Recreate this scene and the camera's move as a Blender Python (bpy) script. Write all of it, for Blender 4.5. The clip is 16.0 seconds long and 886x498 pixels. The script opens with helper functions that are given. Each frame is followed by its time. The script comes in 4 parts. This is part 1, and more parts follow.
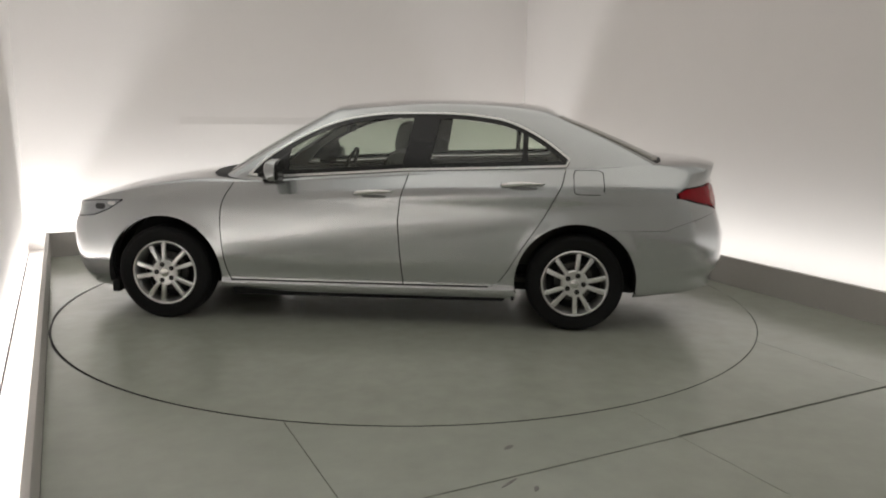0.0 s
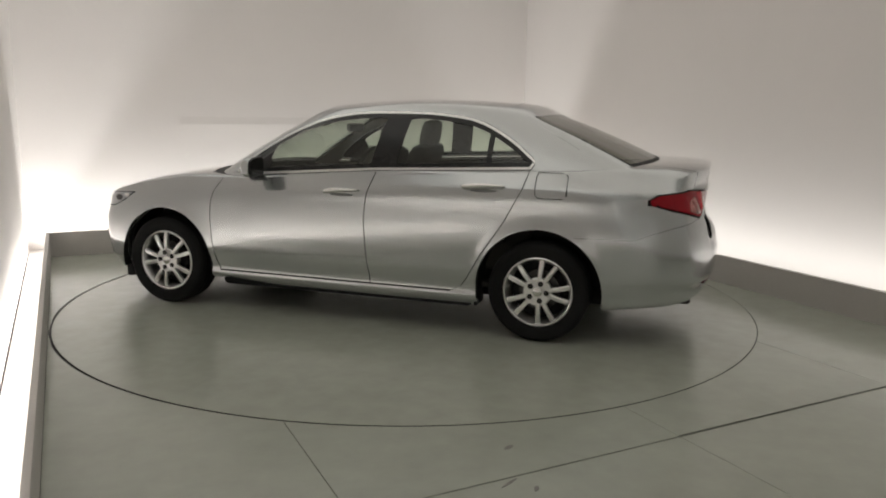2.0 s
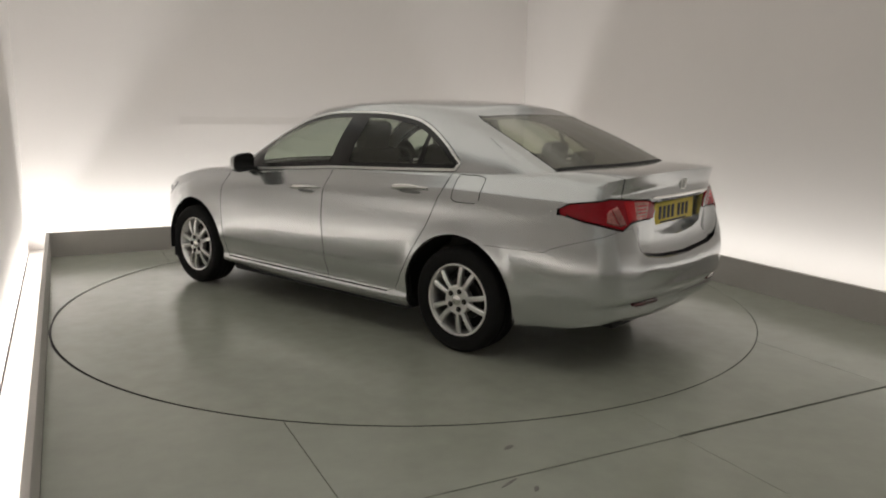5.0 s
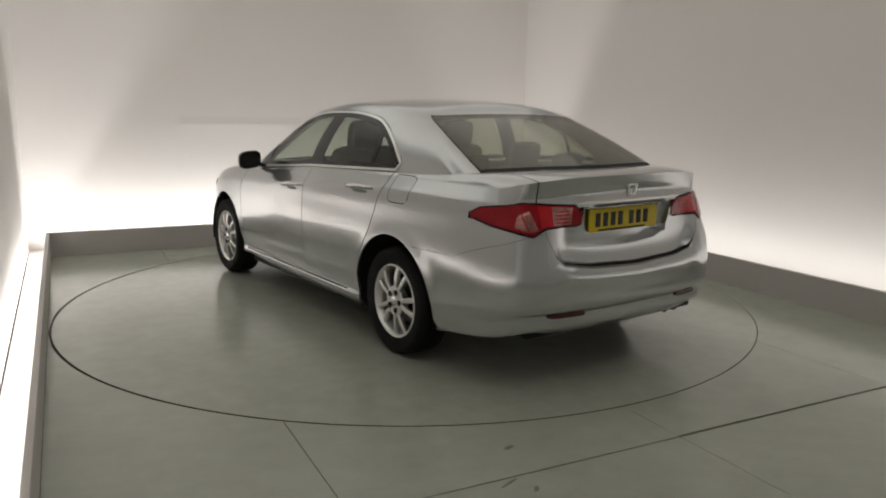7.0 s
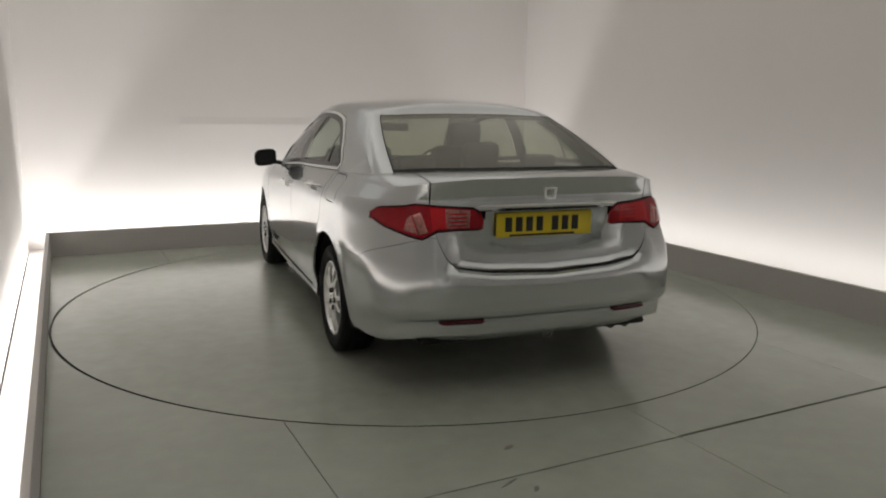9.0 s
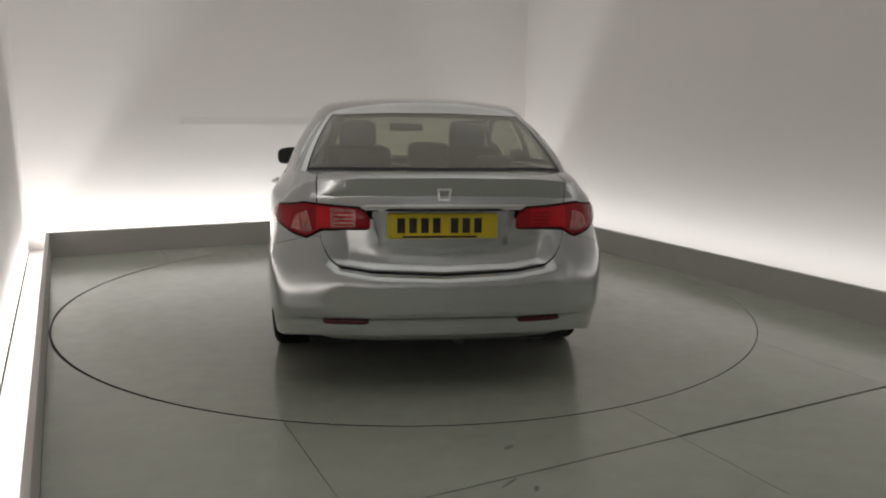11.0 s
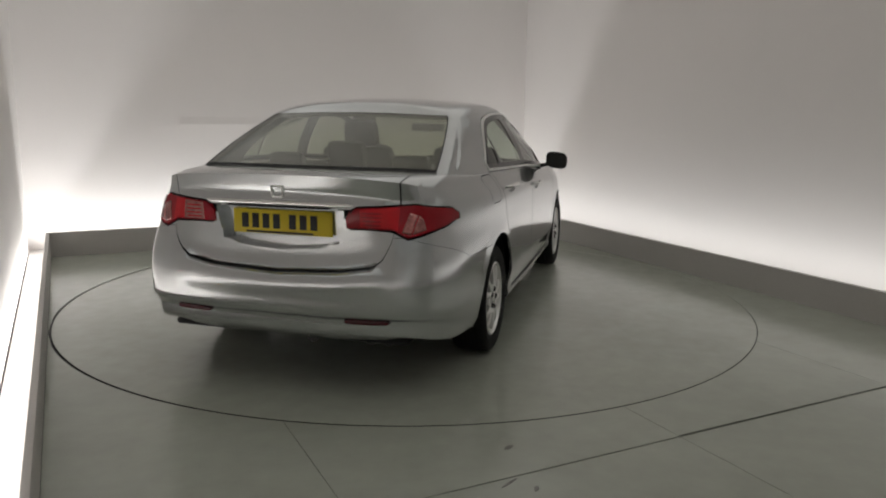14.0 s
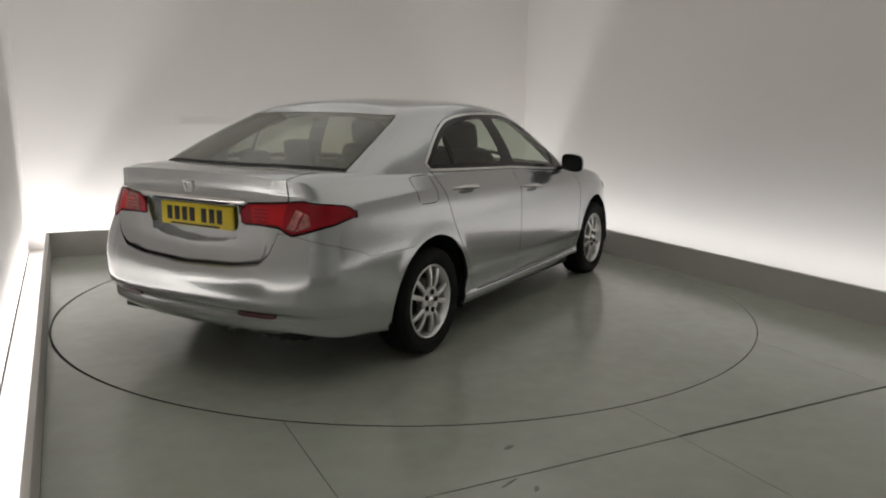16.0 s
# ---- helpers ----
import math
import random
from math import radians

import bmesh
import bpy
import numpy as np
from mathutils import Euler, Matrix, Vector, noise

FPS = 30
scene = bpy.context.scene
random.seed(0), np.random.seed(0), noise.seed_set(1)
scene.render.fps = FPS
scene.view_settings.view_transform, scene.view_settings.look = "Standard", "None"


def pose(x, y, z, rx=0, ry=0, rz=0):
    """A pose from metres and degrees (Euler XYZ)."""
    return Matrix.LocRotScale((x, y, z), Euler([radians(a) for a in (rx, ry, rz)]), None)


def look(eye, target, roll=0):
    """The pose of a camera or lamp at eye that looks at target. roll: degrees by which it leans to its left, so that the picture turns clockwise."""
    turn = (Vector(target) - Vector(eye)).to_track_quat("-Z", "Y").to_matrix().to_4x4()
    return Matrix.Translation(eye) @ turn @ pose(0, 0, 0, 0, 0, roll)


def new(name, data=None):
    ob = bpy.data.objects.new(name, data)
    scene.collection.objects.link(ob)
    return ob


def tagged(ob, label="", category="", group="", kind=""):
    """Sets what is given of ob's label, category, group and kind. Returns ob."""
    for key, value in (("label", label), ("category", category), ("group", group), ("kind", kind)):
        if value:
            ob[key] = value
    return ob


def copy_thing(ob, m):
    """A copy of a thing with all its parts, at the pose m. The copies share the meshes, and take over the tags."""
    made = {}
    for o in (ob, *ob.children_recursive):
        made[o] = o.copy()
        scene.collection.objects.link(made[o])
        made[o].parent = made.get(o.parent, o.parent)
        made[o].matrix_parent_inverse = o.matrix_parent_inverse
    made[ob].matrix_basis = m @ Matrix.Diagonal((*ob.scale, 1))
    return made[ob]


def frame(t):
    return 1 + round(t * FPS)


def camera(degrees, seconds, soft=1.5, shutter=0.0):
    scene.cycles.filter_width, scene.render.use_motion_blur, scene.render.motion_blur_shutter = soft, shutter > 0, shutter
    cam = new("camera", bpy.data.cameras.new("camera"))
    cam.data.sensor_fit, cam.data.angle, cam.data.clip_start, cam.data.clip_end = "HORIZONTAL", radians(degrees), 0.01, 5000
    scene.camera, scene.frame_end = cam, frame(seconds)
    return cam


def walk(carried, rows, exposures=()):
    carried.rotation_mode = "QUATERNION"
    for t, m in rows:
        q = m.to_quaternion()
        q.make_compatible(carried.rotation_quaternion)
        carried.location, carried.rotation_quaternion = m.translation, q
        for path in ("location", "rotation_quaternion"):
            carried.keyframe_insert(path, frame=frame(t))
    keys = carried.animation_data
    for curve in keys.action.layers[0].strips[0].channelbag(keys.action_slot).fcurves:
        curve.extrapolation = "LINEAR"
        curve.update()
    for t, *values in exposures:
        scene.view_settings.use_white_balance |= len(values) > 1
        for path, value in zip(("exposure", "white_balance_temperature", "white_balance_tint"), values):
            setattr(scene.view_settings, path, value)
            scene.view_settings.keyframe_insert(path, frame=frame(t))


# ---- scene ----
# A silver saloon car turns on a round turntable in a white photo booth with hidden light strips behind low kerbs.
cam = camera(61.1, 16.0, soft=2.0)
EYE = (0.0, -5.708, 1.404)
AIM = (EYE[0] + 0.04207, EYE[1] + 0.98270, EYE[2] - 0.18037)
walk(cam, [(0.0, look(EYE, AIM, 0.73)), (16.0, look(EYE, AIM, 0.73))],
     exposures=[(0.0, 0.0, 6500, 10), (1.5, -0.06, 6590, 10), (3.5, -0.14, 6740, 10), (7.0, -0.24, 6640, 10), (9.0, -0.29, 6560, 10), (12.5, -0.45, 6450, 10), (14.5, -0.47, 6430, 10), (16.0, -0.36, 6430, 10)])

# ---- light: the booth's strips, and an added unseen fill lamp overhead ----
TURN = 24.4                                   # the booth stands at this angle
LEFT, RIGHT, BACK = -2.52, 2.575, 2.70        # inner faces of the kerbs, in the booth's own axes
WL, WR, WB = -2.72, 3.025, 3.15               # wall faces
FRONT = -6.6                                  # the unseen end behind the camera, closed by an added wall
TOP = 3.3
KERB = 0.23
booth = pose(0, 0, 0, 0, 0, TURN)

world = bpy.data.worlds.new("world")
world.use_nodes = True
world.node_tree.nodes["Background"].inputs[0].default_value = (0.02, 0.02, 0.02, 1)
world.node_tree.nodes["Background"].inputs[1].default_value = 0.2
scene.world = world


def strip_or_fill(x, y, z, sx, sy, watts, rx=180.0, ry=0.0, colour=(0.955, 0.985, 0.982)):
    data = bpy.data.lights.new("strip_or_fill_light", "AREA")
    data.shape, data.size, data.size_y, data.energy, data.color = "RECTANGLE", sx, sy, watts, colour
    ob = new("strip_or_fill_light", data)
    ob.matrix_world = booth @ pose(x, y, z, rx, ry, 0)
    return ob


W_M = 7.7                                    # watts per metre of strip
strip_or_fill(-2.678, (BACK - 6.4) / 2 + 0.1, 0.03, 0.055, BACK + 6.4, 1.05 * W_M * (BACK + 6.4))
strip_or_fill((LEFT + RIGHT) / 2, BACK + 0.134, 0.03, RIGHT - LEFT + 0.3, 0.055, 1.18 * W_M * (RIGHT - LEFT))
strip_or_fill(RIGHT + 0.14, (BACK - 6.4) / 2 + 0.1, 0.03, 0.055, BACK + 6.4, 0.56 * W_M * (BACK + 6.4))
# added fill lamp under the ceiling, in place of light bounced from above
strip_or_fill(0.15, -1.2, TOP - 0.06, 4.6, 7.0, 37.0, 0.0, 0.0, (1.0, 0.945, 0.865))


# ---- materials ----
def nodes_of(name):
    m = bpy.data.materials.new(name)
    m.use_nodes = True
    return m, m.node_tree.nodes, m.node_tree.links, m.node_tree.nodes["Principled BSDF"]


def set_in(node, **values):
    for key, value in values.items():
        node.inputs[key.replace("_", " ")].default_value = value


def surface(name, colour, rough=0.5, metal=0.0, vary=0.12, scale=4.0, fine=60.0, bump=0.0, coat=0.0, rough_vary=0.1, spec=0.5, stretch=(1, 1, 1)):
    """A surface with variation at two scales, in colour, roughness and relief."""
    m, n, l, b = nodes_of(name)
    tc = n.new("ShaderNodeTexCoord")
    mp = n.new("ShaderNodeMapping")
    mp.inputs["Scale"].default_value = stretch
    l.new(tc.outputs["Object"], mp.inputs[0])
    big, small = n.new("ShaderNodeTexNoise"), n.new("ShaderNodeTexNoise")
    set_in(big, Scale=scale, Detail=4.0, Roughness=0.6)
    set_in(small, Scale=fine, Detail=3.0, Roughness=0.6)
    for t in (big, small):
        l.new(mp.outputs[0], t.inputs["Vector"])
    mix = n.new("ShaderNodeMath")
    mix.operation = "MULTIPLY_ADD"
    mix.inputs[1].default_value = 0.6
    l.new(big.outputs[0], mix.inputs[0])
    half = n.new("ShaderNodeMath")
    half.operation = "MULTIPLY"
    half.inputs[1].default_value = 0.4
    l.new(small.outputs[0], half.inputs[0])
    l.new(half.outputs[0], mix.inputs[2])
    ramp = n.new("ShaderNodeMapRange")
    set_in(ramp, From_Min=0.25, From_Max=0.75, To_Min=1 - vary, To_Max=1 + vary)
    l.new(mix.outputs[0], ramp.inputs[0])
    col = n.new("ShaderNodeVectorMath")
    col.operation = "SCALE"
    col.inputs[0].default_value = colour
    l.new(ramp.outputs[0], col.inputs["Scale"])
    l.new(col.outputs[0], b.inputs["Base Color"])
    rr = n.new("ShaderNodeMapRange")
    set_in(rr, From_Min=0.25, From_Max=0.75, To_Min=max(0.02, rough * (1 - rough_vary)), To_Max=min(1.0, rough * (1 + rough_vary)))
    l.new(big.outputs[0], rr.inputs[0])
    l.new(rr.outputs[0], b.inputs["Roughness"])
    set_in(b, Metallic=metal, Coat_Weight=coat, Coat_Roughness=0.04, Specular_IOR_Level=spec)
    if bump:
        bp = n.new("ShaderNodeBump")
        set_in(bp, Strength=bump, Distance=0.002)
        l.new(small.outputs[0], bp.inputs["Height"])
        l.new(bp.outputs[0], b.inputs["Normal"])
    return m


M_WALL = surface("white_wall_paint", (0.766, 0.724, 0.700), 0.75, vary=0.025, scale=1.2, fine=90, bump=0.08)
M_CEIL = surface("white_ceiling_paint", (0.72, 0.72, 0.71), 0.8, vary=0.02)
M_BOUNCE_WALL = surface("pale_bounce_wall_paint", (0.72, 0.71, 0.69), 0.9, vary=0.05)
M_KERB = surface("grey_kerb_paint", (0.50, 0.475, 0.45), 0.6, vary=0.06, scale=2.5, bump=0.05)
M_FLOOR = surface("grey_floor_paint", (0.380, 0.398, 0.342), 0.205, spec=0.65, vary=0.13, scale=1.1, fine=7, rough_vary=0.16)
M_DISC = surface("grey_turntable_paint", (0.380, 0.396, 0.340), 0.205, spec=0.65, vary=0.13, scale=1.0, fine=8, rough_vary=0.16)
M_UNDER = surface("dark_floor_void", (0.02, 0.02, 0.02), 0.9)


# ---- mesh helpers ----
def mesh_ob(name, bm, material, parent=None, label="", smooth=0.0):
    me = bpy.data.meshes.new(name)
    bm.to_mesh(me)
    bm.free()
    for m in (material if isinstance(material, (list, tuple)) else [material]):
        me.materials.append(m)
    if smooth:
        me.polygons.foreach_set("use_smooth", [True] * len(me.polygons))
        me.set_sharp_from_angle(angle=radians(smooth))
    ob = new(name, me)
    if parent:
        ob.parent = parent
    if label:
        ob["label"] = label
    return ob


def part(name, bm, material, parent, label="", smooth=35.0):
    return mesh_ob(name, bm, material, parent, label, smooth)


def box(x0, y0, z0, x1, y1, z1, bevel=0.0, bm=None):
    out = bm or bmesh.new()
    r = bmesh.ops.create_cube(out, size=1.0, matrix=Matrix.LocRotScale(((x0 + x1) / 2, (y0 + y1) / 2, (z0 + z1) / 2), None, (x1 - x0, y1 - y0, z1 - z0)))
    if bevel:
        edges = {e for v in r["verts"] for e in v.link_edges}
        bmesh.ops.bevel(out, geom=list(edges), offset=bevel, segments=2, profile=0.5, affect="EDGES")
    return out


def prism(points, z0, z1, bevel=0.0):
    """A flat plate with the given outline, from z0 to z1."""
    bm = bmesh.new()
    vs = [bm.verts.new((x, y, z1)) for x, y in points]
    f = bm.faces.new(vs)
    if f.normal.z < 0 or f.calc_area() and (f.normal_update() or f.normal.z < 0):
        f.normal_flip()
    ext = bmesh.ops.extrude_face_region(bm, geom=[f])
    for v in ext["geom"]:
        if isinstance(v, bmesh.types.BMVert):
            v.co.z = z0
    bmesh.ops.recalc_face_normals(bm, faces=bm.faces)
    if bevel:
        top = [e for e in bm.edges if all(abs(v.co.z - z1) < 1e-6 for v in e.verts)]
        bmesh.ops.bevel(bm, geom=top, offset=bevel, segments=1, affect="EDGES")
    return bm


def setting(name, bm, material, label, category, smooth=0.0):
    ob = mesh_ob(name, bm, material, None, "", smooth)
    ob.matrix_world = booth
    return tagged(ob, label, category, kind="structure")


# ---- the booth ----
setting("wall_back", box(WL - 0.1, WB, -0.05, WR + 0.1, WB + 0.12, TOP), M_WALL, "smooth white painted booth wall washed by hidden uplights", "wall")
setting("wall_left", box(WL - 0.12, FRONT, -0.05, WL, WB, TOP), M_WALL, "smooth white painted side wall lit from its foot", "wall")
setting("wall_right", box(WR, FRONT, -0.05, WR + 0.12, WB, TOP), M_WALL, "smooth white painted side wall fading to grey upwards", "wall")
# added out of view: its pale face throws light back onto the car
setting("bounce_wall", box(WL - 0.12, FRONT - 0.12, -0.05, WR + 0.12, FRONT, TOP), M_BOUNCE_WALL, "unseen pale wall added behind the camera to reflect light", "wall")
setting("ceiling", box(WL - 0.12, FRONT - 0.12, TOP, WR + 0.12, WB + 0.12, TOP + 0.1), M_CEIL, "plain white booth ceiling", "ceiling")
setting("ground", box(WL - 0.12, FRONT - 0.12, -0.12, WR + 0.12, WB + 0.12, -0.0085), M_UNDER, "dark base under the floor panels", "floor")
setting("light_channel", box(WL, FRONT, -0.008, LEFT - 0.03, BACK + 0.03, 0.004), M_WALL, "white bottom of the light channel", "channel")
setting("light_channel", box(WL, BACK + 0.03, -0.008, WR, WB, 0.004), M_WALL, "white bottom of the light channel", "channel")
setting("light_channel", box(RIGHT + 0.03, FRONT, -0.008, WR, BACK + 0.03, 0.004), M_WALL, "white bottom of the light channel", "channel")
setting("kerb_left", box(LEFT - 0.03, FRONT, -0.008, LEFT, BACK, KERB, 0.003), M_KERB, "low grey painted kerb board hiding a light strip", "kerb")
setting("kerb_back", box(LEFT - 0.03, BACK, -0.008, RIGHT + 0.03, BACK + 0.03, KERB, 0.003), M_KERB, "low grey painted kerb board hiding a light strip", "kerb")
setting("kerb_right", box(RIGHT, FRONT, -0.008, RIGHT + 0.03, BACK, KERB, 0.003), M_KERB, "low grey painted kerb board hiding a light strip", "kerb")
batten = bmesh.new()
ends = [[batten.verts.new((x, y, z)) for y, z in ((WB + 0.01, 1.06), (WB - 0.0003, 1.06), (WB - 0.0065, 1.24), (WB - 0.0005, 1.315), (WB + 0.01, 1.315))] for x in (-1.23, 1.9)]
for i in range(5):
    batten.faces.new((ends[0][i], ends[0][(i + 1) % 5], ends[1][(i + 1) % 5], ends[1][i]))
batten.faces.new(ends[0])
batten.faces.new(ends[1])
bmesh.ops.recalc_face_normals(batten, faces=batten.faces)
setting("wall_joint", box(WL, -1.15, 0.0035, WL + 0.008, WB - 0.22, 0.0055), M_UNDER, "thin dark open joint along the foot of the side wall", "joint")
setting("trim", batten, M_WALL, "thin white tapered batten on the booth wall", "trim")

# ---- the floor: boarded panels round a turntable ----
RAD = 2.502
floor = new("floor")
floor.matrix_world = booth
tagged(floor, "grey satin floor of large boarded panels", "floor", kind="structure")
GAP = 0.004


def floor_panel(x0, x1, y0, y1, arc=0, wide=0.0):
    """A floor board; arc 1 or -1: its lower or upper side follows the turntable. wide: how much more its lower joint gapes."""
    y0 += wide
    x0, x1, y0, y1 = x0 + GAP * 0.4, x1 - GAP * 0.4, y0 + GAP, y1 - GAP
    if not arc:
        pts = [(x0, y0), (x1, y0), (x1, y1), (x0, y1)]
    else:
        curve = []
        for i in range(41):
            x = x0 + (x1 - x0) * i / 40
            curve.append((x, arc * max(math.sqrt(max((RAD + 0.009) ** 2 - (x + 0.006) ** 2, 0)) + arc * 0.003, GAP)))
        pts = ([(x0, y1), (x1, y1)] if arc > 0 else [(x0, y0), (x1, y0)]) + curve[::-1]
    return part("floor_panel", prism(pts, -0.008, 0.0, 0.0012), M_FLOOR, floor)


COLS = (LEFT, -1.54, 0.0, 1.48, RIGHT)
for a, b in zip(COLS, COLS[1:]):
    floor_panel(a, b, 0.0, BACK, 1)
    floor_panel(a, b, -2.89, 0.0, -1, 0.008 if a > -0.1 else 0.0)
    for y0, y1 in ((-4.4, -2.89), (-5.9, -4.4), (FRONT, -5.9)):
        floor_panel(a, b, y0, y1)

M_MARK = surface("dark_floor_scuff", (0.16, 0.155, 0.14), 0.5, vary=0.3, scale=20)
for x, y, a, b, turn in ((-0.747, -2.659, .028, .012, 20), (-0.838, -3.009, .020, .010, 50), (-0.908, -2.927, .05, .006, 24)):
    pts = [(x + a * math.cos(t) * math.cos(radians(turn)) - b * math.sin(t) * math.sin(radians(turn)), y + a * math.cos(t) * math.sin(radians(turn)) + b * math.sin(t) * math.cos(radians(turn)))
           for t in [2 * math.pi * (k + 0.25 * math.sin(k * 2.7)) / 14 for k in range(14)]]
    part("floor_scuff", prism(pts, -0.002, 0.0012), M_MARK, floor, "small dark scuff")

def circle(r, n=180):
    return [(r * math.cos(2 * math.pi * i / n), r * math.sin(2 * math.pi * i / n)) for i in range(n)]


turntable = new("turntable")
tagged(turntable, "round grey satin turntable flush with the floor", "turntable")
part("deck", prism(circle(RAD - 0.002), -0.008, 0.0, 0.0012), M_DISC, turntable, "round grey painted deck")
edging = bmesh.new()
loops = [[edging.verts.new((x, y, z)) for x, y in circle(r)] for r, z in ((RAD - 0.002, -0.008), (RAD - 0.002, -0.0006), (RAD, -0.0012), (RAD, -0.008))]
for a, b in zip(loops, loops[1:] + loops[:1]):
    for i in range(180):
        edging.faces.new((a[i], a[(i + 1) % 180], b[(i + 1) % 180], b[i]))
bmesh.ops.recalc_face_normals(edging, faces=edging.faces)
part("edging", edging, M_UNDER, turntable, "thin black edging of the turntable")


# ---- materials of the car ----
def plain(name, colour, rough, metal=0.0, coat=0.0, transmission=0.0, alpha=1.0, ior=1.45, vary=0.06):
    m = surface(name, colour, rough, metal=metal, coat=coat, vary=vary, scale=6.0, fine=120.0)
    b = m.node_tree.nodes["Principled BSDF"]
    set_in(b, Transmission_Weight=transmission, IOR=ior)
    return m


def paint_material():
    m, n, l, b = nodes_of("silver_metallic_paint")
    tc, flake, haze_or_dust = n.new("ShaderNodeTexCoord"), n.new("ShaderNodeTexVoronoi"), n.new("ShaderNodeTexNoise")
    flake.inputs["Scale"].default_value = 900.0
    set_in(haze_or_dust, Scale=2.2, Detail=5.0, Roughness=0.65)
    for t in (flake, haze_or_dust):
        l.new(tc.outputs["Object"], t.inputs["Vector"])
    ramp = n.new("ShaderNodeMapRange")
    set_in(ramp, From_Min=0.3, From_Max=0.7, To_Min=0.18, To_Max=0.22)
    l.new(haze_or_dust.outputs[0], ramp.inputs[0])
    l.new(ramp.outputs[0], b.inputs["Roughness"])
    tone = n.new("ShaderNodeMapRange")
    set_in(tone, From_Min=0.0, From_Max=1.0, To_Min=0.93, To_Max=1.07)
    l.new(flake.outputs["Color"], tone.inputs[0])
    col = n.new("ShaderNodeVectorMath")
    col.operation = "SCALE"
    col.inputs[0].default_value = (0.545, 0.565, 0.568)
    l.new(tone.outputs[0], col.inputs["Scale"])
    l.new(col.outputs[0], b.inputs["Base Color"])
    set_in(b, Metallic=0.86, Coat_Weight=1.0, Coat_Roughness=0.02, Coat_IOR=1.55, Specular_Tint=(0.55, 0.55, 0.55, 1.0))
    return m


def glass_material(name, tint, rough=0.0, film=0.04, haze_or_dust=(0.5, 0.52, 0.44)):
    """Tinted flat glass: a clear filter with a thin veil of painted haze, and a mirror sheen by its angle."""
    m, n, l, b = nodes_of(name)
    out = n["Material Output"]
    filt, gloss, mix = n.new("ShaderNodeBsdfTransparent"), n.new("ShaderNodeBsdfGlossy"), n.new("ShaderNodeMixShader")
    face, power, fr = n.new("ShaderNodeLayerWeight"), n.new("ShaderNodeMath"), n.new("ShaderNodeMath")
    power.operation, fr.operation = "POWER", "MULTIPLY_ADD"
    power.inputs[1].default_value = 4.5
    fr.inputs[1].default_value, fr.inputs[2].default_value = 0.85, 0.06
    face.inputs[0].default_value = 0.5
    l.new(face.outputs["Facing"], power.inputs[0])
    l.new(power.outputs[0], fr.inputs[0])
    filt.inputs[0].default_value = (*tint, 1)
    gloss.inputs["Roughness"].default_value = 0.02 + rough
    l.new(fr.outputs[0], mix.inputs[0])
    # pale diffuse layer that paints the bright haze seen on the glass
    haze, veil, veil_noise = n.new("ShaderNodeBsdfDiffuse"), n.new("ShaderNodeMixShader"), n.new("ShaderNodeTexNoise")
    amount = n.new("ShaderNodeMapRange")
    haze.inputs[0].default_value = (*haze_or_dust, 1)
    set_in(veil_noise, Scale=5.0, Detail=5.0, Roughness=0.6)
    set_in(amount, From_Min=0.3, From_Max=0.7, To_Min=film * 0.75, To_Max=film * 1.25)
    l.new(veil_noise.outputs[0], amount.inputs[0])
    l.new(amount.outputs[0], veil.inputs[0])
    l.new(filt.outputs[0], veil.inputs[1])
    l.new(haze.outputs[0], veil.inputs[2])
    l.new(veil.outputs[0], mix.inputs[1])
    l.new(gloss.outputs[0], mix.inputs[2])
    l.new(mix.outputs[0], out.inputs[0])
    return m


M_PAINT = paint_material()
M_GLASS = glass_material("tinted_side_glass", (0.66, 0.71, 0.64))
M_SCREEN = glass_material("tinted_rear_glass", (0.46, 0.46, 0.36), film=0.26, haze_or_dust=(0.42, 0.42, 0.34))
M_CHROME = plain("chrome", (0.82, 0.82, 0.80), 0.14, metal=1.0)
M_SATIN = plain("satin_chrome", (0.86, 0.86, 0.84), 0.36, metal=0.9)
M_BLACK = plain("gloss_black_plastic", (0.012, 0.012, 0.012), 0.22)
M_RUBBER = surface("tyre_rubber", (0.010, 0.010, 0.010), 0.75, spec=0.2, vary=0.2, scale=12, fine=90, bump=0.2)
M_MATT = surface("black_plastic", (0.012, 0.012, 0.012), 0.6, spec=0.25, vary=0.15)
M_RIM = plain("silver_alloy", (0.76, 0.76, 0.75), 0.30, metal=0.9, coat=0.4)
M_DISK = plain("brake_steel", (0.09, 0.088, 0.085), 0.4, metal=1.0)
M_RED = plain("red_lamp_lens", (0.30, 0.006, 0.014), 0.12, coat=0.3, vary=0.3)
M_BRIGHTRED = plain("bright_red_lamp_lens", (0.52, 0.010, 0.018), 0.14, coat=0.3, vary=0.2)
M_PALE = surface("silvered_lamp_facet", (0.46, 0.17, 0.16), 0.2, metal=0.6, coat=0.4, vary=0.9, scale=26.0, fine=90.0, bump=0.6)
for mat in (M_RED, M_BRIGHTRED):
    set_in(mat.node_tree.nodes["Principled BSDF"], Specular_IOR_Level=0.3)
# grey for the shade in the handle cups, which have no real hollow
M_CUP_SHADE = plain("painted_cup_shade", (0.20, 0.20, 0.20), 0.4)
M_DEEPRED = plain("dark_red_reflector", (0.07, 0.006, 0.01), 0.15, coat=0.2)
M_CLEAR = plain("clear_lamp_lens", (0.40, 0.42, 0.44), 0.12, metal=0.7, coat=1.0)
M_YELLOW = plain("yellow_plate", (0.72, 0.55, 0.025), 0.4)
M_INK = plain("plate_ink", (0.02, 0.02, 0.02), 0.5)
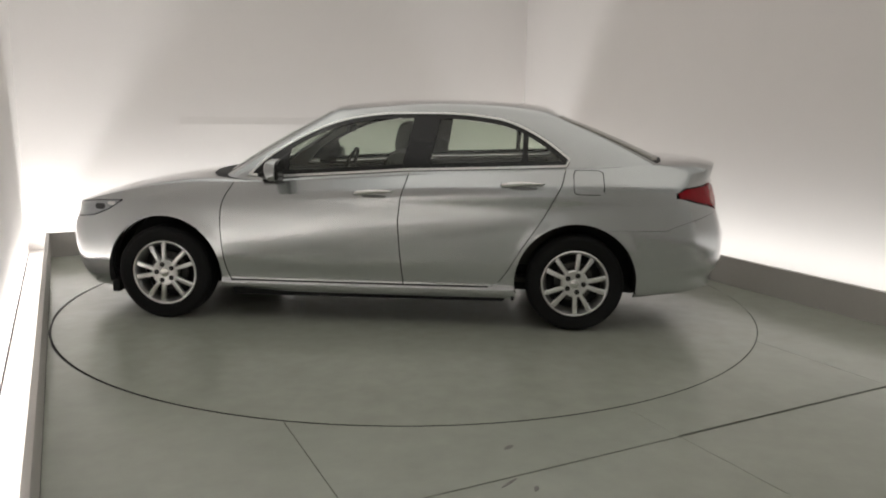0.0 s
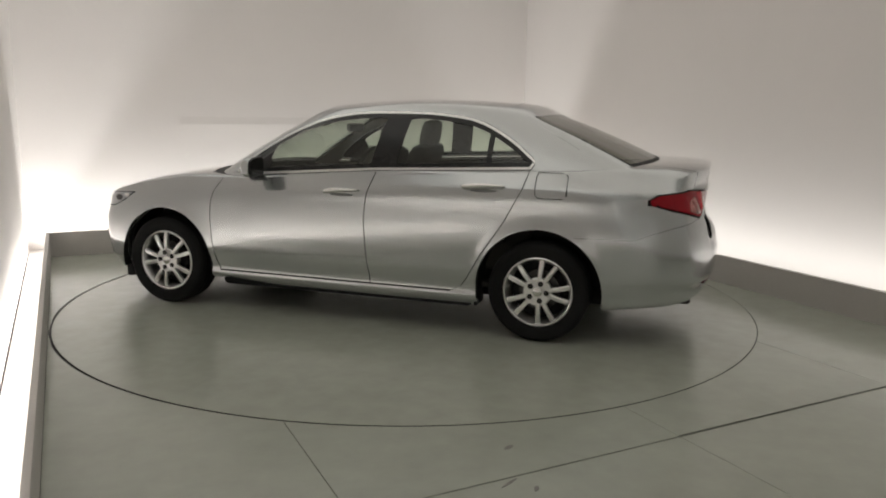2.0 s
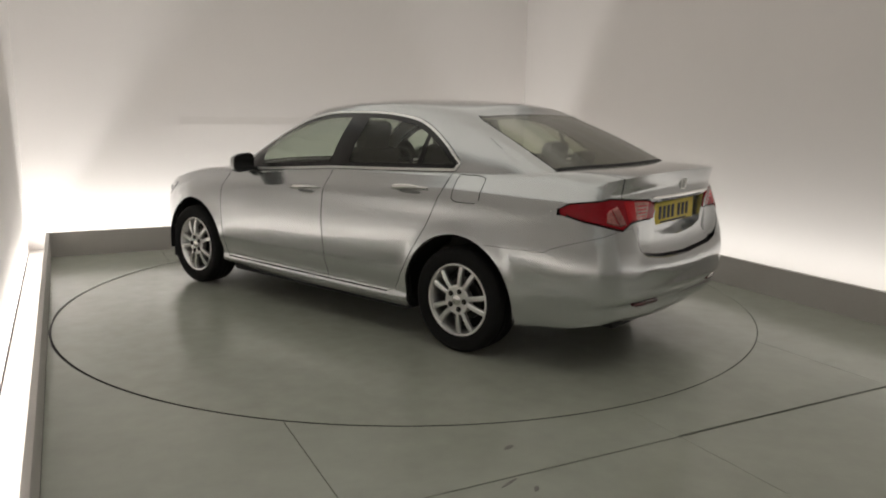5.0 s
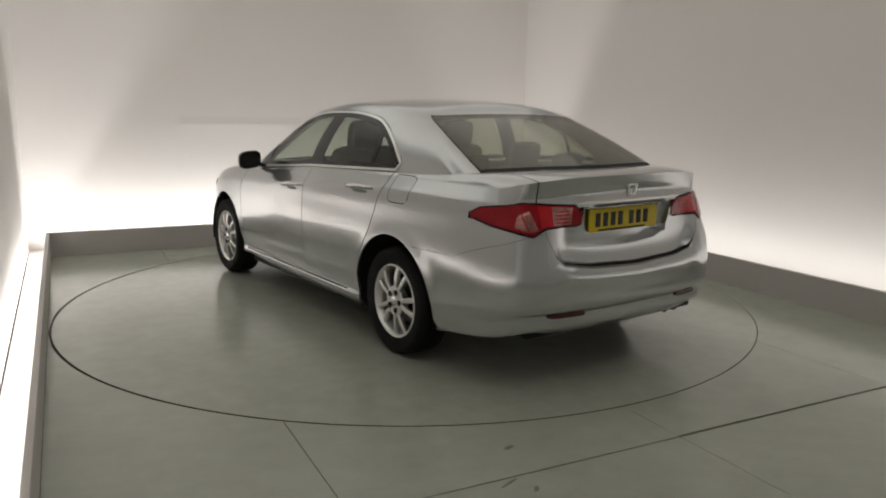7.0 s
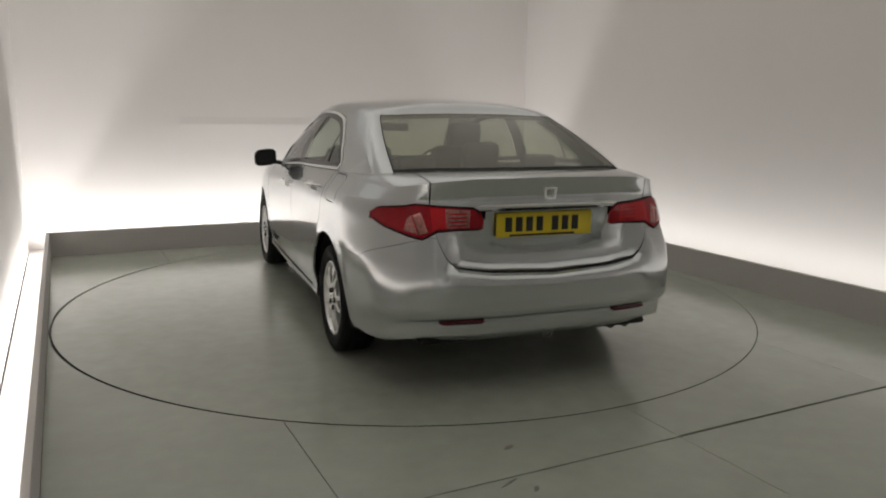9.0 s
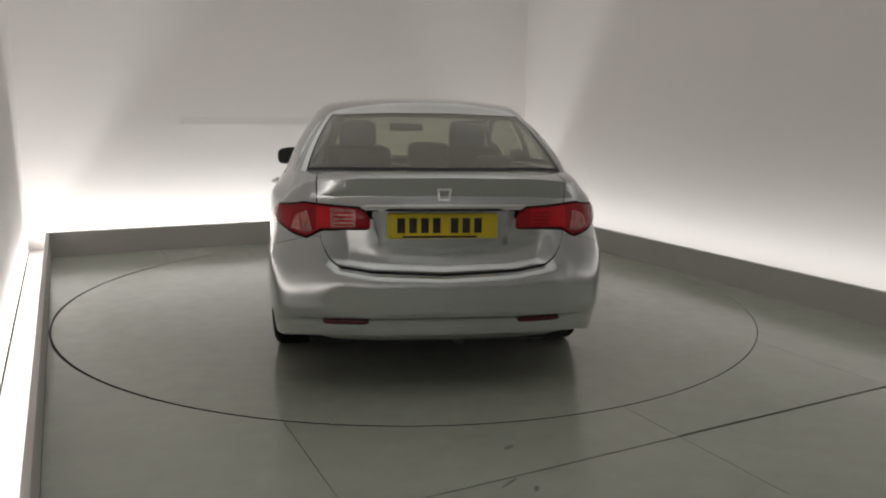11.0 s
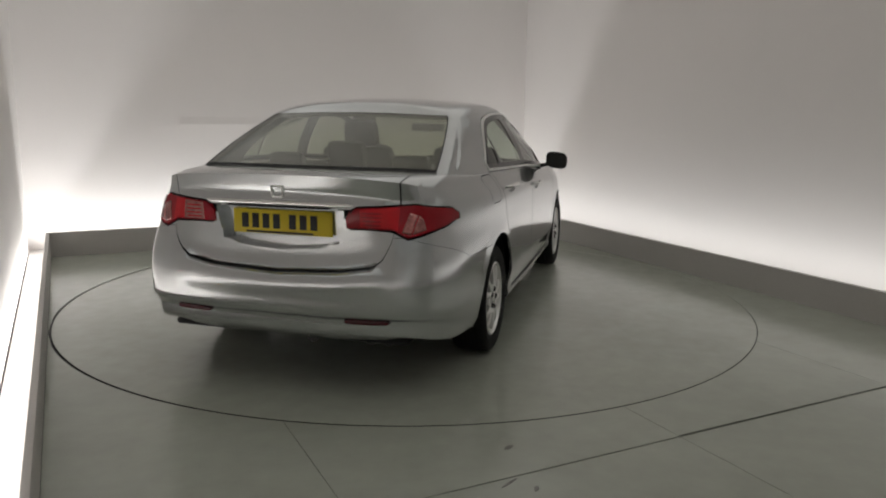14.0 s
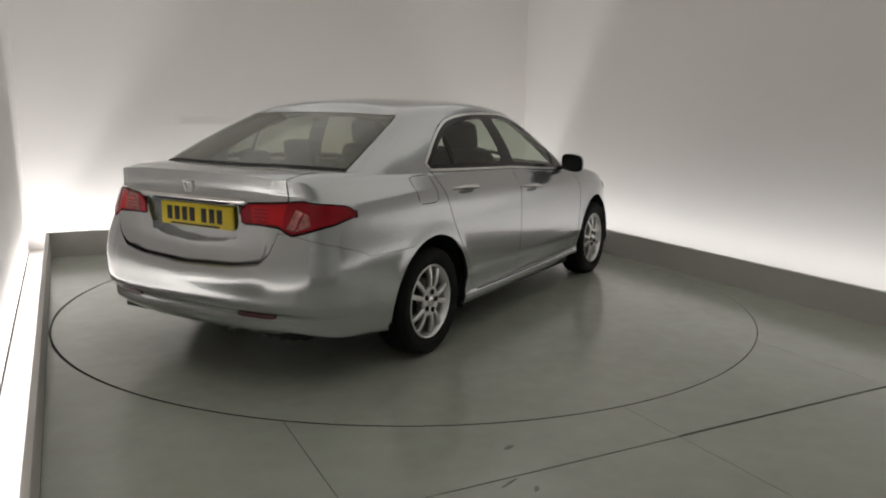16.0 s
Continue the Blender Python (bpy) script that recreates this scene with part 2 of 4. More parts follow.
M_SEAT = surface("dark_seat_cloth", (0.07, 0.066, 0.058), 0.9, vary=0.2, fine=200, bump=0.3)
M_LINING = surface("pale_headliner_cloth", (0.45, 0.43, 0.38), 0.9, vary=0.08)
M_DASH = surface("dark_dashboard_plastic", (0.03, 0.03, 0.03), 0.7, vary=0.1)


# ---- the body's design curves, from the nose round the flank to the tail ----
def spline(rows, per=10):
    """A smooth curve through the rows, sampled per times between neighbours."""
    p = np.array(rows, float)
    p = p.reshape(len(p), -1)
    step = np.maximum(np.linalg.norm(np.diff(p, axis=0), axis=1), 1e-6)
    slope = np.diff(p, axis=0)
    tan = np.zeros_like(p)
    w0, w1 = step[:-1, None], step[1:, None]
    tan[1:-1] = (slope[:-1] / w0 * w1 + slope[1:] / w1 * w0) / (w0 + w1)
    tan[0], tan[-1] = slope[0] / step[0], slope[-1] / step[-1]
    out = []
    for i in range(len(p) - 1):
        for j in range(per):
            t = j / per
            out.append((2 * t**3 - 3 * t**2 + 1) * p[i] + (t**3 - 2 * t**2 + t) * tan[i] * step[i] + (3 * t**2 - 2 * t**3) * p[i + 1] + (t**3 - t**2) * tan[i + 1] * step[i])
    out.append(p[-1])
    return np.array(out)


PLAN = [(2.465, 0), (2.44, .33), (2.36, .56), (2.20, .745), (1.98, .84), (1.70, .89), (1.40, .908), (1.05, .915), (.70, .920), (.25, .925),
        (-.25, .927), (-.75, .927), (-1.12, .925), (-1.45, .915), (-1.72, .888), (-1.94, .850), (-2.073, .777), (-2.147, .632), (-2.190, .42), (-2.206, 0)]
BASE = [(1.29, 0, .985), (1.275, .25, .984), (1.24, .45, .98), (1.21, .58, .975), (1.185, .67, .968), (1.155, .737, .96), (1.10, .787, .952), (.98, .835, .945), (.70, .856, .96), (.25, .868, .992),
        (-.25, .87, 1.025), (-.75, .858, 1.04), (-1.10, .832, 1.055), (-1.36, .793, 1.063), (-1.55, .750, 1.075), (-1.655, .712, 1.085), (-1.70, .645, 1.092), (-1.74, .5, 1.098), (-1.78, .28, 1.10), (-1.80, 0, 1.10)]
RAIL = [(.52, 0, 1.428), (.515, .2, 1.425), (.50, .34, 1.42), (.48, .44, 1.413), (.465, .495, 1.407), (.435, .53, 1.403), (.39, .56, 1.402), (.33, .595, 1.404), (.15, .631, 1.418), (-.05, .648, 1.437),
        (-.30, .652, 1.446), (-.55, .640, 1.439), (-.76, .625, 1.424), (-.90, .610, 1.406), (-.965, .599, 1.396), (-1.005, .586, 1.389), (-1.035, .546, 1.387), (-1.055, .40, 1.392), (-1.068, .22, 1.398), (-1.073, 0, 1.40)]
SPINE = [.42, .41, .40, .38, .36, .33, .28, .20, .08, -.10, -.30, -.50, -.65, -.76, -.82, -.86, -.89, -.92, -.94, -.95]
EDGE_Z = [.74, .745, .755, .78, .83, .885, .92, .932, .945, .977, 1.010, 1.024, 1.035, 1.035, 1.032, 1.035, 1.047, 1.068, 1.086, 1.092]
EDGE_IN = [.06, .06, .06, .06, .055, .055, .055, .052, .05, .05, .05, .054, .070, .098, .120, .132, .124, .095, .075, .07]
FOOT_Z = [.19, .19, .19, .19, .19, .20, .215, .22, .205, .203, .202, .203, .21, .22, .245, .28, .30, .295, .288, .285]
TAIL_W = [0] * 15 + [.35, .75, 1, 1, 1]
NOSE_W = [1, 1, 1, .7, .2] + [0] * 15
HIP_W = [0] * 12 + [.1, .4, .8, 1, .85, .4, .1, 0]
PER = 13
NK = len(PLAN)


def eased(values):
    """Values between the knots, with the corners at the knots rounded off."""
    raw = np.interp(np.arange((NK - 1) * PER + 1) / PER, np.arange(NK), values)
    bell = np.hanning(PER + 6)
    wide = np.concatenate([np.full(PER, raw[0]), raw, np.full(PER, raw[-1])])
    return np.convolve(wide, bell / bell.sum(), "same")[PER:-PER]


def spline_values(p):
    k = np.arange((NK - 1) * PER + 1) / PER
    i = np.minimum(k.astype(int), NK - 2)
    t = k - i
    m = np.gradient(p)
    return (2 * t**3 - 3 * t**2 + 1) * p[i] + (t**3 - 2 * t**2 + t) * m[i] + (3 * t**2 - 2 * t**3) * p[i + 1] + (t**3 - t**2) * m[i + 1]


plan = spline(PLAN, PER)
along = np.concatenate([[0], np.cumsum(np.linalg.norm(np.diff(plan, axis=0), axis=1))])
tang = np.gradient(plan, axis=0)
tang[0], tang[-1] = (0, 1), (0, -1)
outw = np.stack([-tang[:, 1], tang[:, 0]], 1) * -1.0
outw /= np.linalg.norm(outw, axis=1)[:, None]
base3, rail3 = spline(BASE, PER), spline(RAIL, PER)
spine_x = spline_values(np.array(SPINE))
edge_z, edge_in, foot_z = spline_values(np.array(EDGE_Z)), spline_values(np.array(EDGE_IN)), spline_values(np.array(FOOT_Z))
tail_w, nose_w, hip_w = eased(TAIL_W), eased(NOSE_W), eased(HIP_W)


def u_x(x):
    """The way along the plan to a place x on the flank."""
    k = slice(3 * PER, 17 * PER)
    return float(np.interp(-x, -plan[k, 0], along[k]))


def u_y(y):
    """The way along the plan to a place y on the tail."""
    k = slice(15 * PER, None)
    return float(np.interp(-y, -plan[k, 1], along[k]))


def u_front(y):
    k = slice(0, 4 * PER)
    return float(np.interp(y, plan[k, 1], along[k]))


def smooth01(a, b, x):
    t = min(max((x - a) / (b - a), 0.0), 1.0)
    return t * t * (3 - 2 * t)


def curve(xs, ys):
    o = np.argsort(xs)
    xs, ys = np.array(xs, float)[o], np.array(ys, float)[o]
    return lambda t: float(np.interp(t, xs, ys))


lid_foot = curve([0, .34, .50, .55, .585, .612], [.622, .638, .662, .70, .77, .90])
ARCHES = ((1.56, 0.318, 0.386), (-1.162, 0.318, 0.392))
SHELL_N, DECK_N, SIDE_N, BEND_N, ROOF_N = 4, 9, 16, 7, 9
V_EDGE = 12 * SHELL_N
V_BASE = V_EDGE + DECK_N
V_RAIL = V_BASE + SIDE_N + BEND_N
V_TOP = V_RAIL + ROOF_N


def bez(a, b, c, t):
    return a * (1 - t) ** 2 + b * 2 * t * (1 - t) + c * t * t


def section(i):
    """One line over the body: from the sill up the flank, over the deck, up the glass and over the roof."""
    o, nrm, ez, ei, fz = plan[i], outw[i], edge_z[i], edge_in[i], foot_z[i]
    wt, wn, wh = tail_w[i], nose_w[i], hip_w[i]

    def mixed(side, tail, nose):
        return side * (1 - wt - wn) + tail * wt + nose * wn

    y = abs(o[1])
    foot = lid_foot(min(y, .55))
    ledge = (1 - smooth01(0.46, 0.62, y)) * wt
    crease = mixed(.013, .092, .052) + .048 * wh
    sill = smooth01(-.95, -.72, o[0]) * (1 - smooth01(1.12, 1.3, o[0]))      # the sill's lip runs between the wheels
    lip_in, waist_in, rise_in = .042 - .018 * sill, .026 + .006 * sill, .014 + .005 * sill
    levels = [(mixed(.06, .092, .10), fz), (mixed(lip_in, .052, .05), mixed(.25, .325, .25)), (mixed(waist_in, .045, .03), mixed(.30, .368, .30)), (mixed(rise_in, .044, .02), mixed(.368, .392, .34)),
              (mixed(.009, .012, .01), mixed(.40, .425, .38)), (mixed(.0024, .003, 0), .50), (mixed(.0004, .004, .008), .60 * (1 - ledge) + (foot - .020) * ledge), (mixed(0, .016, .03) + .004 * wh + .064 * ledge, .68 * (1 - ledge) + (foot + .014) * ledge),
              (mixed(.0022, .045, .045) + .026 * wh + .05 * ledge, mixed(.80, .80, .69)), (mixed(.008, .088, .05) + .046 * wh, ez - mixed(.084, .110, .03)), (crease, ez - mixed(.073, .095, .018)), (crease + (ei - crease) * .4, ez - mixed(.044, .057, .011)), (ei, ez)]
    for k in (8, 7):                      # keep the lines in order where the nose is low
        levels[k] = (levels[k][0], min(levels[k][1], levels[k + 1][1] - 0.035))
    sec = spline(levels, SHELL_N)
    pts = []
    for ins, z in sec:
        p = o - nrm * ins
        # rolled lips round the wheel openings
        lip = 0.0
        for cx, cz, r in ARCHES:
            d = math.hypot(p[0] - cx, z - cz) - r
            if y > 0.7 and -0.1 < d < 0.07:
                lip = max(lip, 0.007 * (1 - smooth01(0.0, 0.07, max(d, 0))))
        p = p + nrm * lip
        pts.append((p[0], p[1], z))
    e = np.array(pts[-1])
    b, t = base3[i], rail3[i]
    # the deck: rolls over the edge, then runs to the foot of the glass
    run = np.linalg.norm(b - e)
    ctrl = e + (b - e) * 0.35
    ctrl[2] = max(ctrl[2], e[2] + (b[2] - e[2]) * (0.62 if b[0] > 0.9 else 0.55)) + min(0.02, 0.06 * run)
    for j in range(1, DECK_N + 1):
        pts.append(tuple(bez(e, ctrl, b, j / DECK_N)))
    s = np.array([spine_x[i], 0.0, 1.492 - 0.08 * (spine_x[i] + 0.30) ** 2])
    q = (t + s) / 2
    q[2] = s[2] - 0.002
    a1, a2 = t + (b - t) * 0.13, t + (q - t) * 0.26
    lean = np.array([nrm[0], nrm[1], 0.4])
    for j in range(1, SIDE_N + 1):
        f = j / SIDE_N
        pts.append(tuple(b + (a1 - b) * f + lean * (0.022 if 7 * PER < i < 14 * PER else 0.012) * 4 * f * (1 - f)))
    for j in range(1, BEND_N + 1):
        pts.append(tuple(bez(a1, t + (a1 - a2) * 0.0, a2, j / BEND_N)))
    for j in range(1, ROOF_N + 1):
        pts.append(tuple(bez(a2, q, s, j / ROOF_N)))
    return pts


def build_shell():
    bm = bmesh.new()
    lu, lv = bm.verts.layers.float.new("u"), bm.verts.layers.float.new("v")
    grid = []
    for i in range(len(plan)):
        col = []
        for j, p in enumerate(section(i)):
            v = bm.verts.new((p[0], max(p[1], 0.0), p[2]))
            v[lu], v[lv] = along[i], j
            col.append(v)
        grid.append(col)
    for i in range(len(grid) - 1):
        for j in range(V_TOP):
            quad = [grid[i][j], grid[i + 1][j], grid[i + 1][j + 1], grid[i][j + 1]]
            bm.faces.new(quad)
    bmesh.ops.remove_doubles(bm, verts=bm.verts, dist=1e-5)
    bmesh.ops.recalc_face_normals(bm, faces=bm.faces)
    return bm, lu, lv


shell, LU, LV = build_shell()


def cut(fun, where=None):
    """Splits the shell's faces along fun = 0."""
    val = {v: fun(v.co, v[LU], v[LV]) for v in shell.verts if where is None or where(v.co, v[LU], v[LV])}
    on = {v for v, f in val.items() if abs(f) < 2e-4}
    for e in list(shell.edges):
        a, b = e.verts
        if a not in val or b not in val or a in on or b in on or val[a] * val[b] > 0:
            continue
        t = val[a] / (val[a] - val[b])
        ua, ub, va, vb = a[LU], b[LU], a[LV], b[LV]
        _, nv = bmesh.utils.edge_split(e, a, t)
        nv[LU], nv[LV] = ua + (ub - ua) * t, va + (vb - va) * t
        on.add(nv)
    todo = list({f for v in on for f in v.link_faces})
    while todo:
        f = todo.pop()
        ring = list(f.verts)
        at = [i for i, v in enumerate(ring) if v in on]
        if len(at) < 2:
            continue
        for i, j in zip(at, at[1:] + [at[0] + len(ring)]):
            if 1 < j - i < len(ring) - 1 and (len(at) == 2 or all(val.get(ring[k % len(ring)], 1.0) < 0 for k in range(i + 1, j))):
                new_f, _ = bmesh.utils.face_split(f, ring[i], ring[j % len(ring)])
                if len(at) > 2:
                    todo += [f, new_f]
                break


def poly_sdf(points):
    """The signed distance to a closed outline: negative inside."""
    pts = [tuple(map(float, p)) for p in points]

    def fun(x, y):
        best, inside = 1e9, False
        for (x0, y0), (x1, y1) in zip(pts, pts[1:] + pts[:1]):
            dx, dy = x1 - x0, y1 - y0
            t = min(max(((x - x0) * dx + (y - y0) * dy) / (dx * dx + dy * dy + 1e-12), 0), 1)
            best = min(best, (x - x0 - dx * t) ** 2 + (y - y0 - dy * t) ** 2)
            if (y0 > y) != (y1 > y) and x < dx * (y - y0) / (dy + 1e-12) + x0:
                inside = not inside
        return -math.sqrt(best) if inside else math.sqrt(best)
    return fun


# shut lines of the flank, x by height
door_front = curve([.275, .343, .495, .646, .758, .833, .926], [1.107, 1.135, 1.159, 1.168, 1.16, 1.134, 1.081])
door_mid = curve([.303, .527, .712, .858, 1.011], [-.045, -.022, -.011, -.029, -.079])
door_rear = curve([.281, .309, .378, .529, .733, .951, 1.047], [-.60, -.664, -.716, -.802, -.939, -1.055, -1.079])
DOOR_FOOT = 0.282
DLO_TOP = spline([(1.0, .972), (.905, 1.075), (.79, 1.158), (.60, 1.265), (.41, 1.338), (.22, 1.378), (-.15, 1.398), (-.53, 1.382), (-.71, 1.350), (-.895, 1.268), (-1.045, 1.165), (-1.105, 1.105), (-1.085, 1.062)], 6)
DLO_FOOT = [(-.54, 1.042), (-.07, 1.026), (.38, .994), (.80, .966)]
dlo = poly_sdf([tuple(p) for p in DLO_TOP] + DLO_FOOT)
tail_lamp = poly_sdf([(u_x(-1.80), .884), (u_x(-1.80), .906), (u_x(-1.85), .935), (u_y(.73), .962), (u_y(.41), .945), (u_y(.372), .91), (u_y(.366), .84), (u_y(.61), .838), (u_y(.68), .80), (u_y(.75), .815), (u_x(-1.94), .848)])
head_lamp = poly_sdf([(u_x(1.85), .797), (u_x(2.07), .783), (u_front(.60), .748), (u_front(.42), .70), (u_front(.45), .65), (u_front(.66), .655), (u_x(2.08), .685), (u_x(1.95), .735)])
flap_u, flap_z = u_x(-1.225), .972


def flap(c, u, v):
    dx, dz = max(abs(u - flap_u) - 0.065, 0), max(abs(c.z - flap_z) - 0.045, 0)
    return math.hypot(dx, dz) - 0.03


BUMP_U0, BUMP_U1 = u_x(-1.74), u_y(0.66)


def bumper_line(u):
    return .672 + .135 * min(1.0, max(0.0, (u - BUMP_U0) / (BUMP_U1 - BUMP_U0))) ** 0.7


GAPW = 0.0032
flank = lambda c, u, v: v <= V_EDGE + DECK_N + 1 and abs(c.y) > 0.5 and -1.9 < c.x < 2.0
upper = lambda c, u, v: v >= V_EDGE - 3 and v <= V_RAIL and abs(c.y) > 0.4 and -1.35 < c.x < 1.3
stern = lambda c, u, v: c.x < -1.35 and v <= V_BASE + 2
bow = lambda c, u, v: c.x > 1.3 and v <= V_BASE
for cx, cz, r in ARCHES:
    cut(lambda c, u, v: math.hypot(c.x - cx, c.z - cz) - r, lambda c, u, v: abs(c.y) > 0.5 and abs(c.x - cx) < 0.6 and v <= V_EDGE)
for s in (-GAPW, GAPW):
    cut(lambda c, u, v: c.x - door_front(c.z) - s, lambda c, u, v: flank(c, u, v) and c.x > 0.9)
    cut(lambda c, u, v: c.x - door_mid(c.z) - s, lambda c, u, v: flank(c, u, v) and abs(c.x) < 0.3)
    cut(lambda c, u, v: c.x - door_rear(c.z) - s, lambda c, u, v: flank(c, u, v) and -1.3 < c.x < -0.4)
    cut(lambda c, u, v: c.z - DOOR_FOOT - s * 1.4, lambda c, u, v: flank(c, u, v) and -0.9 < c.x < 1.3)
    cut(lambda c, u, v: flap(c, u, v) - s * 0.75, lambda c, u, v: flank(c, u, v) and c.x < -0.95)
    cut(lambda c, u, v: c.z - bumper_line(u) - s * 0.3, lambda c, u, v: stern(c, u, v) and v < V_EDGE)
    cut(lambda c, u, v: c.y - .612 - s * 1.0, lambda c, u, v: stern(c, u, v) and c.z > 0.6 and c.x < -1.6)
    cut(lambda c, u, v: c.z - lid_foot(abs(c.y)) - s * 1.5, lambda c, u, v: stern(c, u, v) and c.y < .66 and .5 < c.z < .92)
    cut(lambda c, u, v: tail_lamp(u, c.z) - s * 1.6, lambda c, u, v: stern(c, u, v) and c.z > .6)
cut(lambda c, u, v: tail_lamp(u, c.z) + 0.011, lambda c, u, v: stern(c, u, v) and c.z > .6)
for s in (-GAPW, GAPW):
    cut(lambda c, u, v: head_lamp(u, c.z) - s, bow)
SEGS = (.612, .545, .425)      # edges of the lamp's segments, from the boot's middle line
for y in SEGS:
    cut(lambda c, u, v: c.y - y, lambda c, u, v: stern(c, u, v) and .78 < c.z < .98)
recess = poly_sdf([(.345, .93), (.335, .83), (.30, .765), (.22, .735), (0, .716), (-.22, .735), (-.30, .765), (-.335, .83), (-.345, .93)])
cut(lambda c, u, v: recess(c.y, c.z), lambda c, u, v: stern(c, u, v) and .65 < c.z < .98 and c.y < .45)
for d in (0.0045, 0.0, -0.014, -0.042):
    cut(lambda c, u, v: dlo(c.x, c.z) - d, upper)
for x in (.735, .715):       # split of the mirror triangle from the front glass
    cut(lambda c, u, v: c.x - x, lambda c, u, v: upper(c, u, v) and v >= V_BASE)
for x0, lean in ((-.030, .20), (-.205, .20), (-.800, .03), (-.835, .03)):    # the pillars between the panes
    cut(lambda c, u, v: c.x - x0 + lean * (c.z - 1.03), lambda c, u, v: upper(c, u, v) and v >= V_BASE)
U_WS, U_RS = along[int(4.0 * PER)], along[int(15.6 * PER)]
for s in (-0.006, 0.006):
    cut(lambda c, u, v: u - U_WS - s * 1.5, lambda c, u, v: v >= V_BASE - 1 and c.x > 0)
    cut(lambda c, u, v: u - U_RS - s * 1.2, lambda c, u, v: v >= V_BASE - 1 and c.x < 0)
V_G0, V_G1 = V_BASE + 0.7, V_BASE + SIDE_N + 3.3
for vv in (V_G0, V_G1, V_BASE - 0.7):
    cut(lambda c, u, v: v - vv, lambda c, u, v: V_BASE - 5 < v < V_RAIL + 2 and (u < U_WS + 0.2 or u > U_RS - 0.2))


def kind_of(c, u, v):
    """The panel to which a place on the shell belongs; an empty name is a shut line."""
    for cx, cz, r in ARCHES:
        if abs(c.y) > 0.5 and v < V_EDGE and math.hypot(c.x - cx, c.z - cz) < r:
            return None
    if v > V_EDGE - 3 and v <= V_RAIL and -1.2 < c.x < 1.05 and c.y > 0.4:
        d = dlo(c.x, c.z)
        if 0 <= d < 0.0045:
            return ""
        if d < 0:
            if d > -0.014:
                return "window_trim"
            xs = [x0 - lean * (c.z - 1.03) for x0, lean in ((-.030, .20), (-.205, .20), (-.800, .03), (-.835, .03))]
            if xs[1] < c.x < xs[0]:
                return "pillar"
            if d > -0.042 or xs[3] < c.x < xs[2]:
                return "window_frame"
            if c.x > .715:
                return "window_frame"
            return "front_window" if c.x > xs[0] else "rear_window" if c.x > xs[2] else "quarter_window"
    if v >= V_BASE:
        if u < U_WS + .009 and c.x > 0 and v < V_G1 + .5:
            return "windscreen" if V_G0 < v < V_G1 and u < U_WS - .009 else "screen_seal" if v < V_G1 else "roof"
        if u > U_RS - .0072 and v < V_G1 + .5:
            return "rear_screen" if V_G0 < v < V_G1 and u > U_RS + .0072 else "screen_seal" if v < V_G1 else "roof"
        return "roof"
    if c.x < -1.35:
        d = tail_lamp(u, c.z)
        if d < GAPW * 1.6 and v <= V_EDGE:
            if d > -GAPW * 1.6:
                return ""
            if d > -0.011 or c.x > -1.95:
                return "tail_lamp"
            return "tail_lamp" if c.y > SEGS[0] else "brake_segment" if c.y > SEGS[1] else "reverse_segment" if c.y > SEGS[2] else "tail_lamp"
        if v <= V_EDGE:
            f = c.z - bumper_line(u)
            g = c.z - lid_foot(abs(c.y))
            if c.y < .615 and abs(g) < GAPW * 1.5 and c.z < .9:
                return ""
            if recess(c.y, c.z) < 0:
                return "plate_recess"
            if c.y < .612 - GAPW and g > 0:
                return "boot_lid"
            if c.y < .612 + GAPW and c.z > .86:
                return ""
            if abs(f) < GAPW * 0.3 and c.y > .58:
                return ""
            if f < 0 or c.y < .58:
                return "rear_bumper"
        elif c.x < -1.6:
            if abs(c.y - .612) < GAPW:
                return ""
            if c.y < .612:
                return "boot_lid"
    if c.x > 1.3 and v <= V_EDGE and head_lamp(u, c.z) < GAPW:
        return "head_lamp" if head_lamp(u, c.z) < -GAPW else ""
    if v > V_EDGE and c.x > 0.95:
        return "cowl" if v > V_BASE - 0.7 else "bonnet"
    if v <= V_EDGE:
        if -1.0 < c.x < 1.25 and abs(c.z - DOOR_FOOT) < GAPW * 1.4 and c.x < door_front(c.z) and c.x > door_rear(c.z):
            return ""
        if c.z < DOOR_FOOT and -.85 < c.x < 1.25:
            return "sill"
    if abs(c.x - door_front(c.z)) < GAPW or abs(c.x - door_mid(c.z)) < GAPW or abs(c.x - door_rear(c.z)) < GAPW:
        return ""
    if c.x < -.95 and abs(flap(c, u, v)) < GAPW * .75:
        return ""
    if c.x < -.95 and flap(c, u, v) < 0:
        return "fuel_flap"
    if c.x > door_front(c.z):
        return "front_bumper" if c.x > 2.0 and c.z < .66 else "front_wing"
    if c.x > door_mid(c.z):
        return "front_door"
    if c.x > door_rear(c.z):
        return "rear_door"
    return "rear_wing"


groups = {}
for f in shell.faces:
    c = f.calc_center_median()
    n = len(f.verts)
    kind = kind_of(c, sum(v[LU] for v in f.verts) / n, sum(v[LV] for v in f.verts) / n)
    groups.setdefault(kind, []).append(f)

vert_normal = {}
shell.normal_update()
for v in shell.verts:
    vert_normal[v] = v.normal.copy()


